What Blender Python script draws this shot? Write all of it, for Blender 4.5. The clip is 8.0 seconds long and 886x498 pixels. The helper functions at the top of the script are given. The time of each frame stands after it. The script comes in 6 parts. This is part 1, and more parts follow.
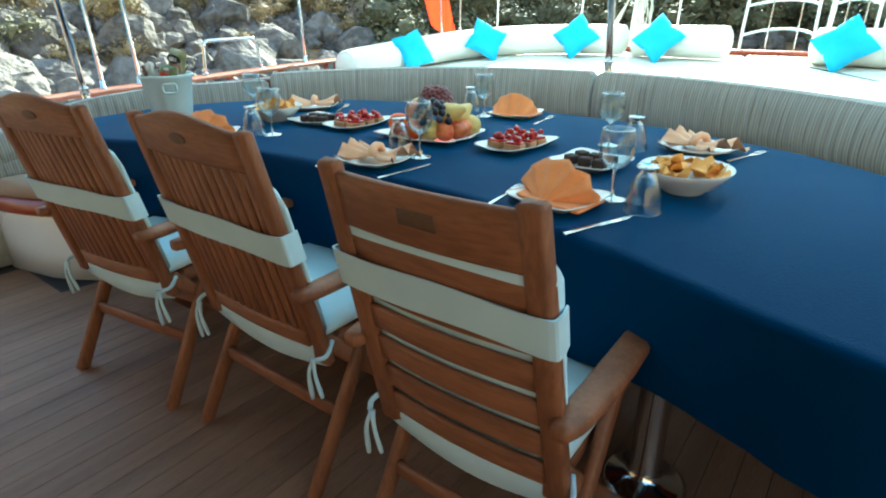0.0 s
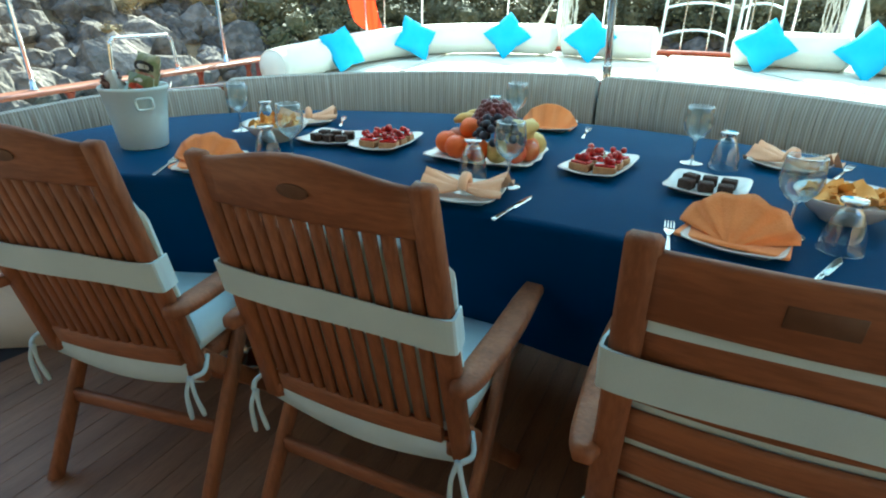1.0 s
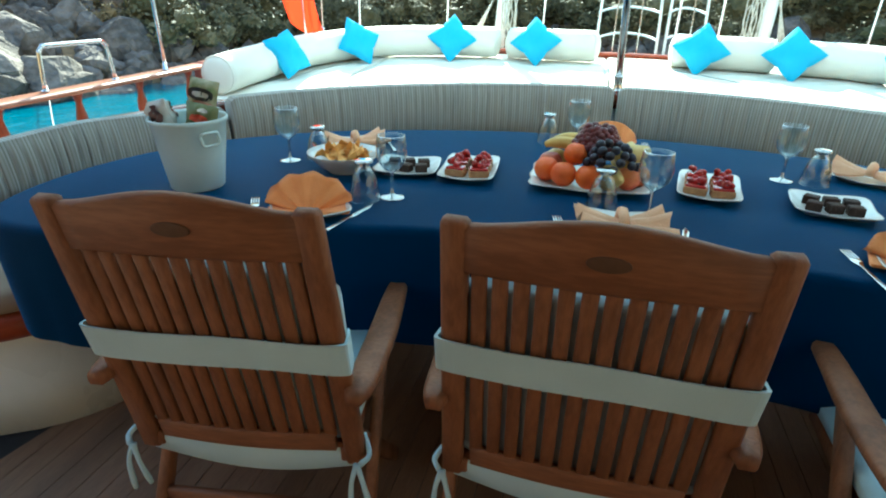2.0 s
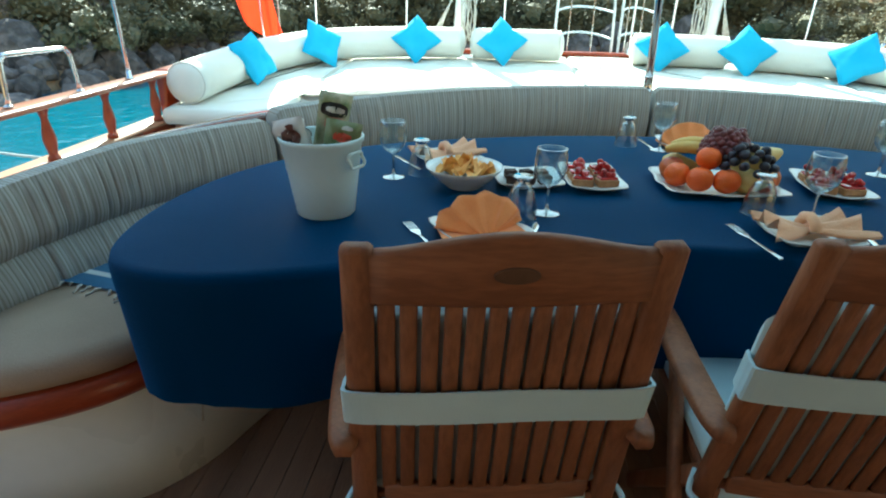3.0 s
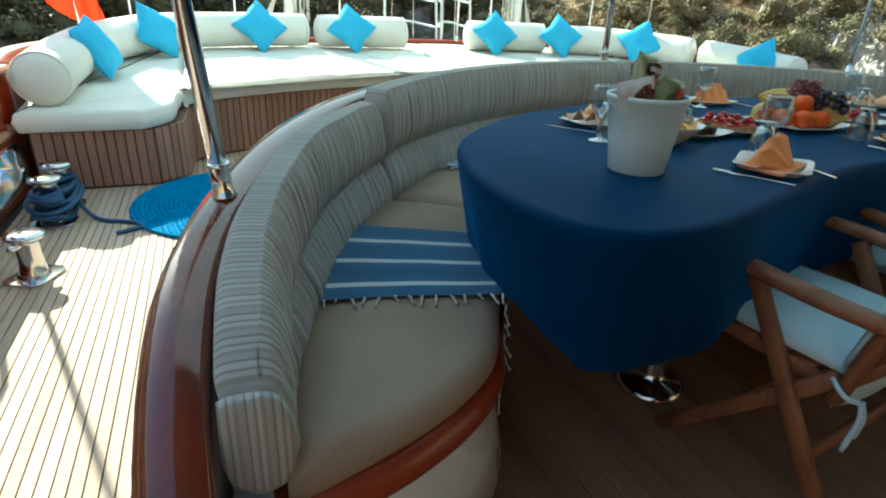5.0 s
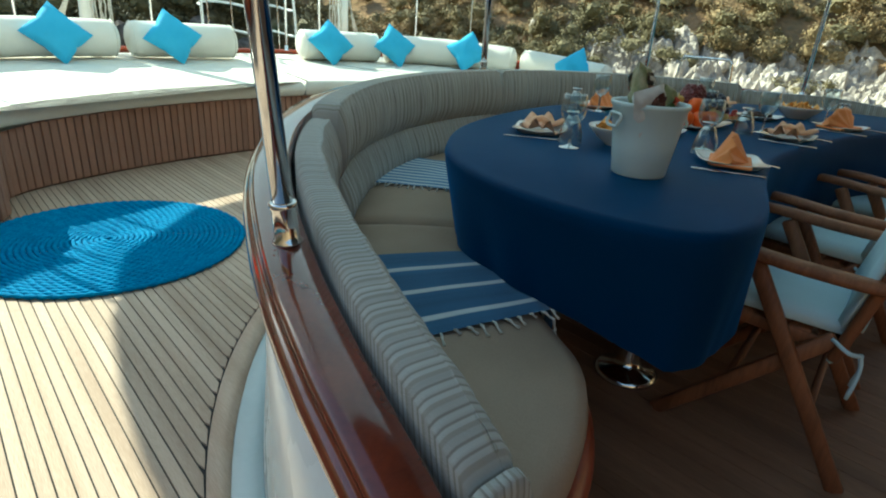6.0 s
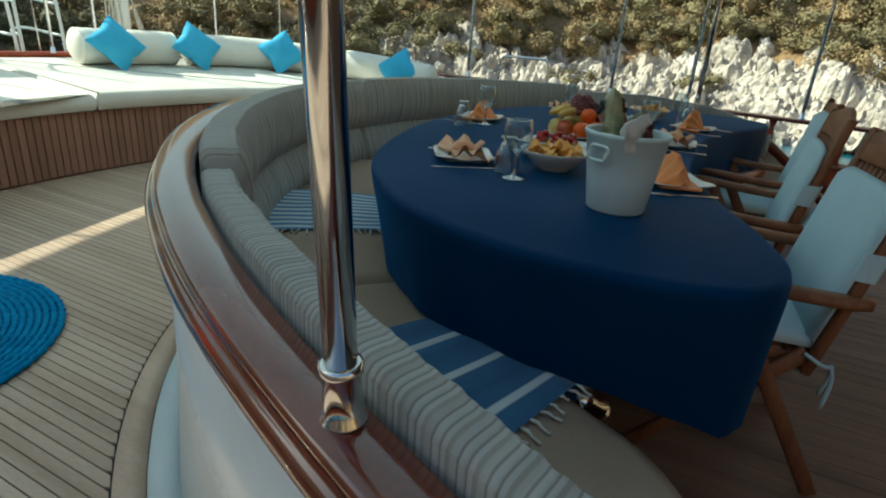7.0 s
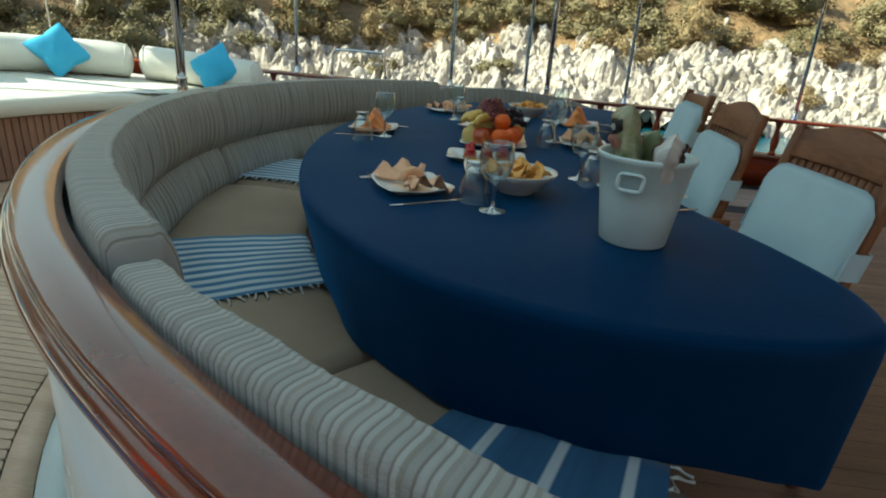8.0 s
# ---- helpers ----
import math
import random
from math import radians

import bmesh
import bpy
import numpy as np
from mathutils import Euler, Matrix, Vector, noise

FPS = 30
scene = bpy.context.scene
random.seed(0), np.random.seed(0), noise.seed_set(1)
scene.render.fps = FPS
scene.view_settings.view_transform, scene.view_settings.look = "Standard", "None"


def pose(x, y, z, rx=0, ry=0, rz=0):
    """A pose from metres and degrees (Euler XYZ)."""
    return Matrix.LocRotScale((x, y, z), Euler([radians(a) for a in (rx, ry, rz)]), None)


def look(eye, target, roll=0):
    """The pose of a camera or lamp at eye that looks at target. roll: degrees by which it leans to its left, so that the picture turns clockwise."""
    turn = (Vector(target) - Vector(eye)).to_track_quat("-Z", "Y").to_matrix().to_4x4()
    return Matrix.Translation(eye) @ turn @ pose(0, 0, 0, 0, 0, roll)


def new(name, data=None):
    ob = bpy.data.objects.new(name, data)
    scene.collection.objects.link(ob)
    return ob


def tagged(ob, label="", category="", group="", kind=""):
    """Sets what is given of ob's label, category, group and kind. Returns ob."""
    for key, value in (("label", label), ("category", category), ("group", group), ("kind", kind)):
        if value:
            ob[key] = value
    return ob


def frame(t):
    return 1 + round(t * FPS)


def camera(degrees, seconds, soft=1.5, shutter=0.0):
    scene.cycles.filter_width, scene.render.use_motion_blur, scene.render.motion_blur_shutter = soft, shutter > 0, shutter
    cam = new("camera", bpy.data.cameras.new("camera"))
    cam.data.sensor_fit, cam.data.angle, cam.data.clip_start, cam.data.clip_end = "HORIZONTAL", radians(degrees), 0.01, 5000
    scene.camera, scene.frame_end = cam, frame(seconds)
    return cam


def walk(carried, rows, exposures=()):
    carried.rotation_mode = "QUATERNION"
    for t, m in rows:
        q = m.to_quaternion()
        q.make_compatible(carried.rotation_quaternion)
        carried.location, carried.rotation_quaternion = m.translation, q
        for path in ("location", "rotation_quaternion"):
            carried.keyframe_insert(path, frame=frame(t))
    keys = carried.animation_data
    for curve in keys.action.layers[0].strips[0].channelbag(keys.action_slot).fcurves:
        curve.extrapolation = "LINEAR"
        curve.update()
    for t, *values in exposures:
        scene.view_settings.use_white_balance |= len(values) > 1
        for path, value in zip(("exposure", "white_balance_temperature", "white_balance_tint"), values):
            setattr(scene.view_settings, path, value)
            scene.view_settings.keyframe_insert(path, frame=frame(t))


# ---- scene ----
cam = camera(76.1, 8.0, soft=2.0)
PATH = [
    (0, (1.147, 0.578, 1.185), (0.032, 2.033, 0.387), -0.9),
    (0.5, (0.849, 0.567, 1.203), (-0.114, 2.124, 0.397), -0.3),
    (1, (0.516, 0.551, 1.198), (-0.267, 2.202, 0.385), 0.4),
    (1.5, (0.234, 0.507, 1.246), (-0.401, 2.218, 0.428), 0.9),
    (1.7, (0.095, 0.49, 1.245), (-0.462, 2.229, 0.429), 1.2),
    (2.8, (-0.562, 0.488, 1.259), (-0.803, 2.293, 0.432), 0.7),
    (3, (-0.706, 0.488, 1.245), (-0.883, 2.306, 0.428), 1.1),
    (3.5, (-1.043, 0.493, 1.204), (-1.04, 2.318, 0.387), 1.4),
    (4, (-1.472, 0.488, 1.193), (-1.283, 2.305, 0.378), 1.6),
    (4.5, (-1.8, 0.505, 1.158), (-1.416, 2.295, 0.353), 1.7),
    (4.7, (-1.927, 0.545, 1.15), (-1.426, 2.306, 0.346), 1.9),
    (5.8, (-2.477, 0.933, 1.097), (-1.292, 2.352, 0.333), 4.1),
    (6, (-2.525, 1.012, 1.103), (-1.254, 2.366, 0.359), 3.8),
    (6.5, (-2.581, 1.268, 1.131), (-1.076, 2.36, 0.397), 4.8),
    (7, (-2.514, 1.539, 1.134), (-0.839, 2.362, 0.415), 4.3),
    (7.5, (-2.426, 1.801, 1.137), (-0.654, 2.343, 0.428), 4.2),
    (7.8, (-2.358, 1.942, 1.136), (-0.505, 2.288, 0.441), 4.2),
    (8, (-2.326, 2.036, 1.149), (-0.489, 2.244, 0.444), 3.9),
]
LIGHT = [(0.0, 2.27, 5700, -15), (1.0, 2.08, 5700, -15), (2.0, 1.92, 5700, -14), (3.0, 1.72, 5700, -13), (3.5, 1.57, 5800, -12), (4.5, 1.45, 6100, -12), (6.0, 0.90, 6300, -12), (7.0, 0.50, 6550, -8), (8.0, 0.72, 6750, -7)]
walk(cam, [(t, look(eye, target, roll)) for t, eye, target, roll in PATH], LIGHT)
# ---------------------------------------------------------------- world, sun, exposure
SUN_TO = Vector((0.46, -1.36, -1.0)).normalized()      # the way the sunlight travels
world = bpy.data.worlds.new("sky")
scene.world = world
world.use_nodes = True
wn = world.node_tree
sky = wn.nodes.new("ShaderNodeTexSky")
sky.sky_type, sky.sun_disc = "NISHITA", False
sky.sun_elevation = math.asin(-SUN_TO.z)
sky.sun_rotation = math.atan2(-SUN_TO.x, -SUN_TO.y)
wn.links.new(sky.outputs["Color"], wn.nodes["Background"].inputs["Color"])
wn.nodes["Background"].inputs["Strength"].default_value = 0.15
sun_data = bpy.data.lights.new("sun", "SUN")
sun_data.energy, sun_data.angle, sun_data.color = 5.0, radians(0.55), (1.0, 0.94, 0.84)
sun = new("sun", sun_data)
sun.matrix_world = look((0, 0, 20), Vector((0, 0, 20)) + SUN_TO)


# ---------------------------------------------------------------- materials
def mat(name, c1, c2=None, scale=8.0, rough=0.5, metal=0.0, bump=0.0, bscale=60.0, stretch=(1, 1, 1), coat=0.0, fine=0.25, rvar=0.12, spec=0.5, island=0.0, sheen=0.0, bdist=0.004, pieces=0.0):
    """A surface with colour at two scales, uneven gloss and fine relief."""
    m = bpy.data.materials.new(name)
    m.use_nodes = True
    n, l = m.node_tree.nodes, m.node_tree.links
    b = n["Principled BSDF"]
    c2 = c2 or tuple(v * 0.8 for v in c1)
    co = n.new("ShaderNodeTexCoord")
    mp = n.new("ShaderNodeMapping")
    mp.inputs["Scale"].default_value = stretch
    l.new(co.outputs["Object"], mp.inputs["Vector"])
    big, small = n.new("ShaderNodeTexNoise"), n.new("ShaderNodeTexNoise")
    big.inputs["Scale"].default_value, small.inputs["Scale"].default_value = scale, bscale
    big.inputs["Detail"].default_value, small.inputs["Detail"].default_value = 5, 3
    for t in (big, small):
        l.new(mp.outputs["Vector"], t.inputs["Vector"])
    mix = n.new("ShaderNodeMix")
    mix.data_type = "RGBA"
    mix.inputs[6].default_value, mix.inputs[7].default_value = (*c1, 1), (*c2, 1)
    ramp = n.new("ShaderNodeMapRange")
    ramp.inputs["From Min"].default_value, ramp.inputs["From Max"].default_value = 0.33, 0.67
    sumn = n.new("ShaderNodeMath")
    sumn.operation = "MULTIPLY_ADD"
    sumn.inputs[1].default_value = fine
    l.new(small.outputs["Fac"], sumn.inputs[0])
    sub = n.new("ShaderNodeMath")
    sub.operation = "SUBTRACT"
    sub.inputs[1].default_value = fine * 0.5
    l.new(big.outputs["Fac"], sub.inputs[0])
    l.new(sub.outputs[0], sumn.inputs[2])
    l.new(sumn.outputs[0], ramp.inputs["Value"])
    l.new(ramp.outputs[0], mix.inputs[0])
    out = mix.outputs[2]
    if island or pieces:
        rnd_out = n.new("ShaderNodeNewGeometry").outputs["Random Per Island"] if pieces else n.new("ShaderNodeObjectInfo").outputs["Random"]
        island = island or pieces
        hsv = n.new("ShaderNodeHueSaturation")
        mr = n.new("ShaderNodeMapRange")
        mr.inputs["To Min"].default_value, mr.inputs["To Max"].default_value = 1 - island, 1 + island
        l.new(rnd_out, mr.inputs["Value"])
        l.new(mr.outputs[0], hsv.inputs["Value"])
        l.new(out, hsv.inputs["Color"])
        out = hsv.outputs[0]
    l.new(out, b.inputs["Base Color"])
    rr = n.new("ShaderNodeMapRange")
    rr.inputs["To Min"].default_value, rr.inputs["To Max"].default_value = max(rough - rvar, 0.02), min(rough + rvar, 1)
    l.new(big.outputs["Fac"], rr.inputs["Value"])
    l.new(rr.outputs[0], b.inputs["Roughness"])
    b.inputs["Metallic"].default_value = metal
    b.inputs["Specular IOR Level"].default_value = spec
    b.inputs["Coat Weight"].default_value = coat
    b.inputs["Coat Roughness"].default_value = 0.08
    b.inputs["Sheen Weight"].default_value = sheen
    if bump:
        bp = n.new("ShaderNodeBump")
        bp.inputs["Strength"].default_value, bp.inputs["Distance"].default_value = bump, bdist
        l.new(small.outputs["Fac"], bp.inputs["Height"])
        l.new(bp.outputs[0], b.inputs["Normal"])
    return m


def stripes(name, stops, scale, rough=0.9, axis="x", weave=900.0, period=0.0):
    """Woven cloth with stripes along the mesh's own u (axis x) or v (axis y), in metres."""
    m = bpy.data.materials.new(name)
    m.use_nodes = True
    n, l = m.node_tree.nodes, m.node_tree.links
    b = n["Principled BSDF"]
    uv = n.new("ShaderNodeUVMap")
    sep = n.new("ShaderNodeSeparateXYZ")
    l.new(uv.outputs[0], sep.inputs[0])
    along = sep.outputs[0 if axis == "x" else 1]
    ramp = n.new("ShaderNodeValToRGB")
    ramp.color_ramp.interpolation = "LINEAR"
    els = ramp.color_ramp.elements
    while len(els) < len(stops):
        els.new(0.5)
    for e, (p, c) in zip(els, stops):
        e.position, e.color = p, (*c, 1)
    if period:
        d = n.new("ShaderNodeMath")
        d.operation = "DIVIDE"
        d.inputs[1].default_value = period
        l.new(along, d.inputs[0])
        fr = n.new("ShaderNodeMath")
        fr.operation = "FRACT"
        l.new(d.outputs[0], fr.inputs[0])
        l.new(fr.outputs[0], ramp.inputs[0])
    else:
        ns = n.new("ShaderNodeTexNoise")
        ns.noise_dimensions = "1D"
        ns.inputs["Scale"].default_value, ns.inputs["Detail"].default_value = scale, 1.5
        l.new(along, ns.inputs["W"])
        l.new(ns.outputs["Fac"], ramp.inputs[0])
    soil = n.new("ShaderNodeTexNoise")
    soil.inputs["Scale"].default_value, soil.inputs["Detail"].default_value = 5.0, 4
    co = n.new("ShaderNodeTexCoord")
    l.new(co.outputs["Object"], soil.inputs["Vector"])
    mr = n.new("ShaderNodeMapRange")
    mr.inputs["To Min"].default_value, mr.inputs["To Max"].default_value = 0.82, 1.15
    l.new(soil.outputs["Fac"], mr.inputs["Value"])
    yarn = n.new("ShaderNodeTexNoise")                  # uneven dye from stripe to stripe
    yarn.noise_dimensions = "1D"
    yarn.inputs["Scale"].default_value, yarn.inputs["Detail"].default_value = 45.0, 3
    l.new(along, yarn.inputs["W"])
    dye = n.new("ShaderNodeMapRange")
    dye.inputs["To Min"].default_value, dye.inputs["To Max"].default_value = 0.80, 1.20
    l.new(yarn.outputs["Fac"], dye.inputs["Value"])
    tone = n.new("ShaderNodeMath")
    tone.operation = "MULTIPLY"
    l.new(mr.outputs[0], tone.inputs[0])
    l.new(dye.outputs[0], tone.inputs[1])
    hs = n.new("ShaderNodeHueSaturation")
    l.new(tone.outputs[0], hs.inputs["Value"])
    l.new(ramp.outputs[0], hs.inputs["Color"])
    l.new(hs.outputs[0], b.inputs["Base Color"])
    b.inputs["Roughness"].default_value = rough
    b.inputs["Specular IOR Level"].default_value = 0.2
    b.inputs["Sheen Weight"].default_value = 0.15
    wv = n.new("ShaderNodeTexNoise")
    wv.inputs["Scale"].default_value = weave * 0.25
    l.new(co.outputs["Object"], wv.inputs["Vector"])
    bp = n.new("ShaderNodeBump")
    bp.inputs["Strength"].default_value, bp.inputs["Distance"].default_value = 0.5, 0.002
    l.new(wv.outputs["Fac"], bp.inputs["Height"])
    l.new(bp.outputs[0], b.inputs["Normal"])
    return m


TEAK = mat("teak_chair", (0.285, 0.112, 0.051), (0.18, 0.068, 0.031), 6, 0.5, bump=0.3, bscale=45, stretch=(3, 3, 0.5), fine=0.6, spec=0.35)
TEAK_X = mat("teak_chair_cross", (0.285, 0.112, 0.051), (0.18, 0.068, 0.031), 6, 0.5, bump=0.3, bscale=45, stretch=(0.5, 3, 3), fine=0.6, spec=0.35)
TEAK_DARK = mat("teak_mark", (0.13, 0.065, 0.035), None, 30, 0.6)
MAHOGANY = mat("varnished_mahogany", (0.34, 0.052, 0.013), (0.23, 0.032, 0.009), 4, 0.32, bump=0.05, bscale=70, stretch=(1, 0.35, 3), coat=0.2, fine=0.5, rvar=0.08)
RAIL_WOOD = mat("dark_varnished_rail", (0.185, 0.031, 0.012), (0.12, 0.02, 0.008), 7, 0.15, bump=0.02, bscale=90, stretch=(1, 1, 3), coat=1.0, fine=0.4, rvar=0.05)
# One deck teak twice: the cockpit copy has its shade mixed into the colour.
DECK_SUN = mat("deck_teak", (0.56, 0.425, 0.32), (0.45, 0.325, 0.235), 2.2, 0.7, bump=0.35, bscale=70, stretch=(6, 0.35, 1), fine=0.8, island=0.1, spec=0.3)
DECK_SHADED = mat("deck_teak_shaded", (0.29, 0.155, 0.088), (0.20, 0.105, 0.06), 2.2, 0.5, bump=0.3, bscale=70, stretch=(6, 0.35, 1), fine=0.8, island=0.14, spec=0.4)
BACKING = mat("dark_slat_backing", (0.15, 0.085, 0.058), None, 8, 0.8)
# Roof out of view: pale so that it throws light back down.
ROOF = mat("pale_bounce_roof", (0.27, 0.30, 0.32), (0.23, 0.26, 0.28), 2, 0.5)
CAULK = mat("deck_caulking", (0.02, 0.02, 0.022), None, 20, 0.7)
WHITE = mat("white_gelcoat", (0.80, 0.84, 0.83), (0.73, 0.77, 0.76), 1.5, 0.28, bump=0.02, bscale=30, coat=0.2)
GREYPAINT = mat("pale_waterway_paint", (0.55, 0.62, 0.62), (0.48, 0.55, 0.55), 3, 0.45)
CLOTH_BLUE = mat("navy_tablecloth", (0.002, 0.028, 0.082), (0.0015, 0.022, 0.067), 2.0, 0.6, bump=0.25, bscale=260, fine=0.2, spec=0.07, sheen=0.30)
satin = CLOTH_BLUE.node_tree.nodes["Principled BSDF"]
satin.inputs["Sheen Tint"].default_value, satin.inputs["Sheen Roughness"].default_value = (0.03, 0.36, 0.92, 1), 0.35
satin.inputs["Specular Tint"].default_value = (0.35, 0.7, 1.0, 1)
BEIGE = mat("beige_seat_canvas", (0.36, 0.27, 0.20), (0.30, 0.22, 0.16), 3.0, 0.9, bump=0.25, bscale=240, fine=0.4, spec=0.15)
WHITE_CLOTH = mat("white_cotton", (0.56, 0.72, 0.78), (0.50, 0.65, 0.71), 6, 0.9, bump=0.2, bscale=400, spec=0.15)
LOUNGE_CLOTH = mat("cream_lounge_vinyl", (0.80, 0.79, 0.72), (0.74, 0.72, 0.64), 2.5, 0.6, bump=0.3, bscale=90, spec=0.3)
TURQ = mat("turquoise_cotton", (0.09, 0.50, 0.78), (0.07, 0.43, 0.70), 5, 0.85, bump=0.5, bscale=150, spec=0.2)
CHROME = mat("polished_steel", (0.72, 0.72, 0.72), (0.62, 0.62, 0.62), 5, 0.12, 1.0, rvar=0.06)
SLAT = mat("lounge_slat_teak", (0.36, 0.195, 0.135), (0.27, 0.14, 0.095), 3, 0.6, bump=0.3, bscale=60, stretch=(4, 4, 0.5), fine=0.6, island=0.15)
RUG = mat("blue_braided_cotton", (0.012, 0.23, 0.44), (0.008, 0.15, 0.32), 30, 0.95, bump=1.0, bscale=120, fine=0.8, spec=0.1)
ROPE_BLUE = mat("navy_mooring_rope", (0.010, 0.05, 0.13), (0.02, 0.09, 0.19), 40, 0.45, bump=0.8, bscale=150)
ROPE = mat("white_rope", (0.62, 0.60, 0.54), (0.45, 0.43, 0.38), 40, 0.9, bump=0.8, bscale=200)
GREY_A, GREY_B, THIN, BROWN = (0.41, 0.405, 0.375), (0.355, 0.345, 0.315), (0.235, 0.215, 0.185), (0.30, 0.28, 0.24)
STRIPED = stripes("striped_upholstery", [(0.0, GREY_A), (0.11, GREY_A), (0.15, THIN), (0.20, THIN), (0.24, GREY_B), (0.44, GREY_B), (0.49, BROWN), (0.61, BROWN), (0.65, GREY_A), (0.78, GREY_A), (0.82, THIN), (0.86, THIN), (0.90, GREY_B), (1.0, GREY_A)], 1, axis="x", period=0.037)
TOWEL = stripes("striped_towel", [(0.0, (0.032, 0.105, 0.20)), (0.40, (0.037, 0.12, 0.225)), (0.44, (0.55, 0.58, 0.58)), (0.56, (0.55, 0.58, 0.58)), (0.60, (0.037, 0.12, 0.225)), (1.0, (0.032, 0.105, 0.20))], 1, axis="x", period=0.1295)
TOWEL_FINE = stripes("fine_striped_towel", [(0.0, (0.05, 0.17, 0.31)), (0.42, (0.05, 0.17, 0.31)), (0.5, (0.5, 0.56, 0.58)), (0.92, (0.5, 0.56, 0.58)), (1.0, (0.05, 0.17, 0.31))], 1, axis="x", period=0.045)
ROCK_PALE = mat("pale_karst_rock", (0.65, 0.60, 0.52), (0.37, 0.335, 0.285), 0.7, 0.9, bump=0.8, bscale=6, fine=0.8, spec=0.15, bdist=0.10)
ROCK = mat("limestone_rock", (0.25, 0.215, 0.18), (0.115, 0.10, 0.085), 0.9, 0.9, bump=0.9, bscale=4.5, fine=0.9, spec=0.15, bdist=0.16, pieces=0.3)
EARTH = mat("dry_earth", (0.42, 0.27, 0.14), (0.24, 0.175, 0.095), 0.25, 0.95, bump=1.0, bscale=3, fine=0.6, spec=0.1, bdist=0.15)
LEAF = mat("maquis_leaves", (0.195, 0.175, 0.092), (0.30, 0.255, 0.14), 0.35, 0.7, fine=0.8, bscale=7, bump=1.0, bdist=0.10, spec=0.2, pieces=0.12)
LEAF_DARK = mat("dark_evergreen_leaves", (0.15, 0.138, 0.072), (0.25, 0.215, 0.115), 0.5, 0.6, fine=0.8, bscale=7, bump=1.0, bdist=0.10, spec=0.15, pieces=0.22)
LEAF_DRY = mat("dry_maquis_leaves", (0.38, 0.28, 0.145), (0.28, 0.22, 0.115), 0.4, 0.75, fine=0.8, bscale=7, bump=1.0, bdist=0.10, spec=0.2, pieces=0.2)
CANVAS = mat("white_awning_canvas", (0.80, 0.80, 0.77), None, 2, 0.9, bump=0.2, bscale=120)
cn = CANVAS.node_tree
thru, both = cn.nodes.new("ShaderNodeBsdfTranslucent"), cn.nodes.new("ShaderNodeMixShader")
thru.inputs["Color"].default_value = (0.77, 0.88, 0.95, 1)
both.inputs["Fac"].default_value = 0.62
cn.links.new(cn.nodes["Principled BSDF"].outputs[0], both.inputs[1])
cn.links.new(thru.outputs[0], both.inputs[2])
cn.links.new(both.outputs[0], cn.nodes["Material Output"].inputs["Surface"])
CABIN = mat("cabin_wood", (0.16, 0.05, 0.022), (0.10, 0.03, 0.013), 3, 0.4, stretch=(4, 1, 0.4), fine=0.5, coat=0.3)
FLAG_RED = mat("red_flag_cloth", (0.72, 0.03, 0.012), (0.6, 0.02, 0.01), 4, 0.8, bump=0.2, bscale=200)
fnt = FLAG_RED.node_tree
glow, fmix = fnt.nodes.new("ShaderNodeBsdfTranslucent"), fnt.nodes.new("ShaderNodeMixShader")
glow.inputs["Color"].default_value = (0.9, 0.06, 0.015, 1)
fmix.inputs["Fac"].default_value = 0.5
fnt.links.new(fnt.nodes["Principled BSDF"].outputs[0], fmix.inputs[1])
fnt.links.new(glow.outputs[0], fmix.inputs[2])
fnt.links.new(fmix.outputs[0], fnt.nodes["Material Output"].inputs["Surface"])


# ---------------------------------------------------------------- geometry helpers
def link(name, data, material, parent=None, label=""):
    ob = new(name, data)
    if material and not data.materials:
        data.materials.append(material)
    if parent:
        ob.parent = parent
    if label:
        ob["label"] = label
    return ob


def mesh(name, geo, smooth=True):
    """A mesh from (verts, faces[, uv per vert])."""
    me = bpy.data.meshes.new(name)
    me.from_pydata([tuple(v) for v in geo[0]], [], geo[1])
    if len(geo) > 2:
        uvl = me.uv_layers.new(name="UVMap")
        for lp in me.loops:
            uvl.data[lp.index].uv = geo[2][lp.vertex_index]
    if smooth:
        me.shade_smooth()
    me.update()
    return me


def part(name, geo, material, parent=None, label="", smooth=True):
    """Links a geometry as ONE mesh object under a thing or under a part."""
    return link(name, mesh(name, geo, smooth), material, parent, label)


def thing(name, m, label, category, group="", kind=""):
    ob = new(name)
    ob.empty_display_size = 0.1
    ob.matrix_basis = m
    return tagged(ob, label, category, group, kind)


def join(*geos):
    vs, fs, uv = [], [], []
    for g in geos:
        o = len(vs)
        vs += [tuple(v) for v in g[0]]
        fs += [tuple(i + o for i in f) for f in g[1]]
        uv += list(g[2]) if len(g) > 2 else [(0, 0)] * len(g[0])
    return vs, fs, uv


def moved(geo, m):
    return ([tuple(m @ Vector(v)) for v in geo[0]], *geo[1:])


BOXF = None


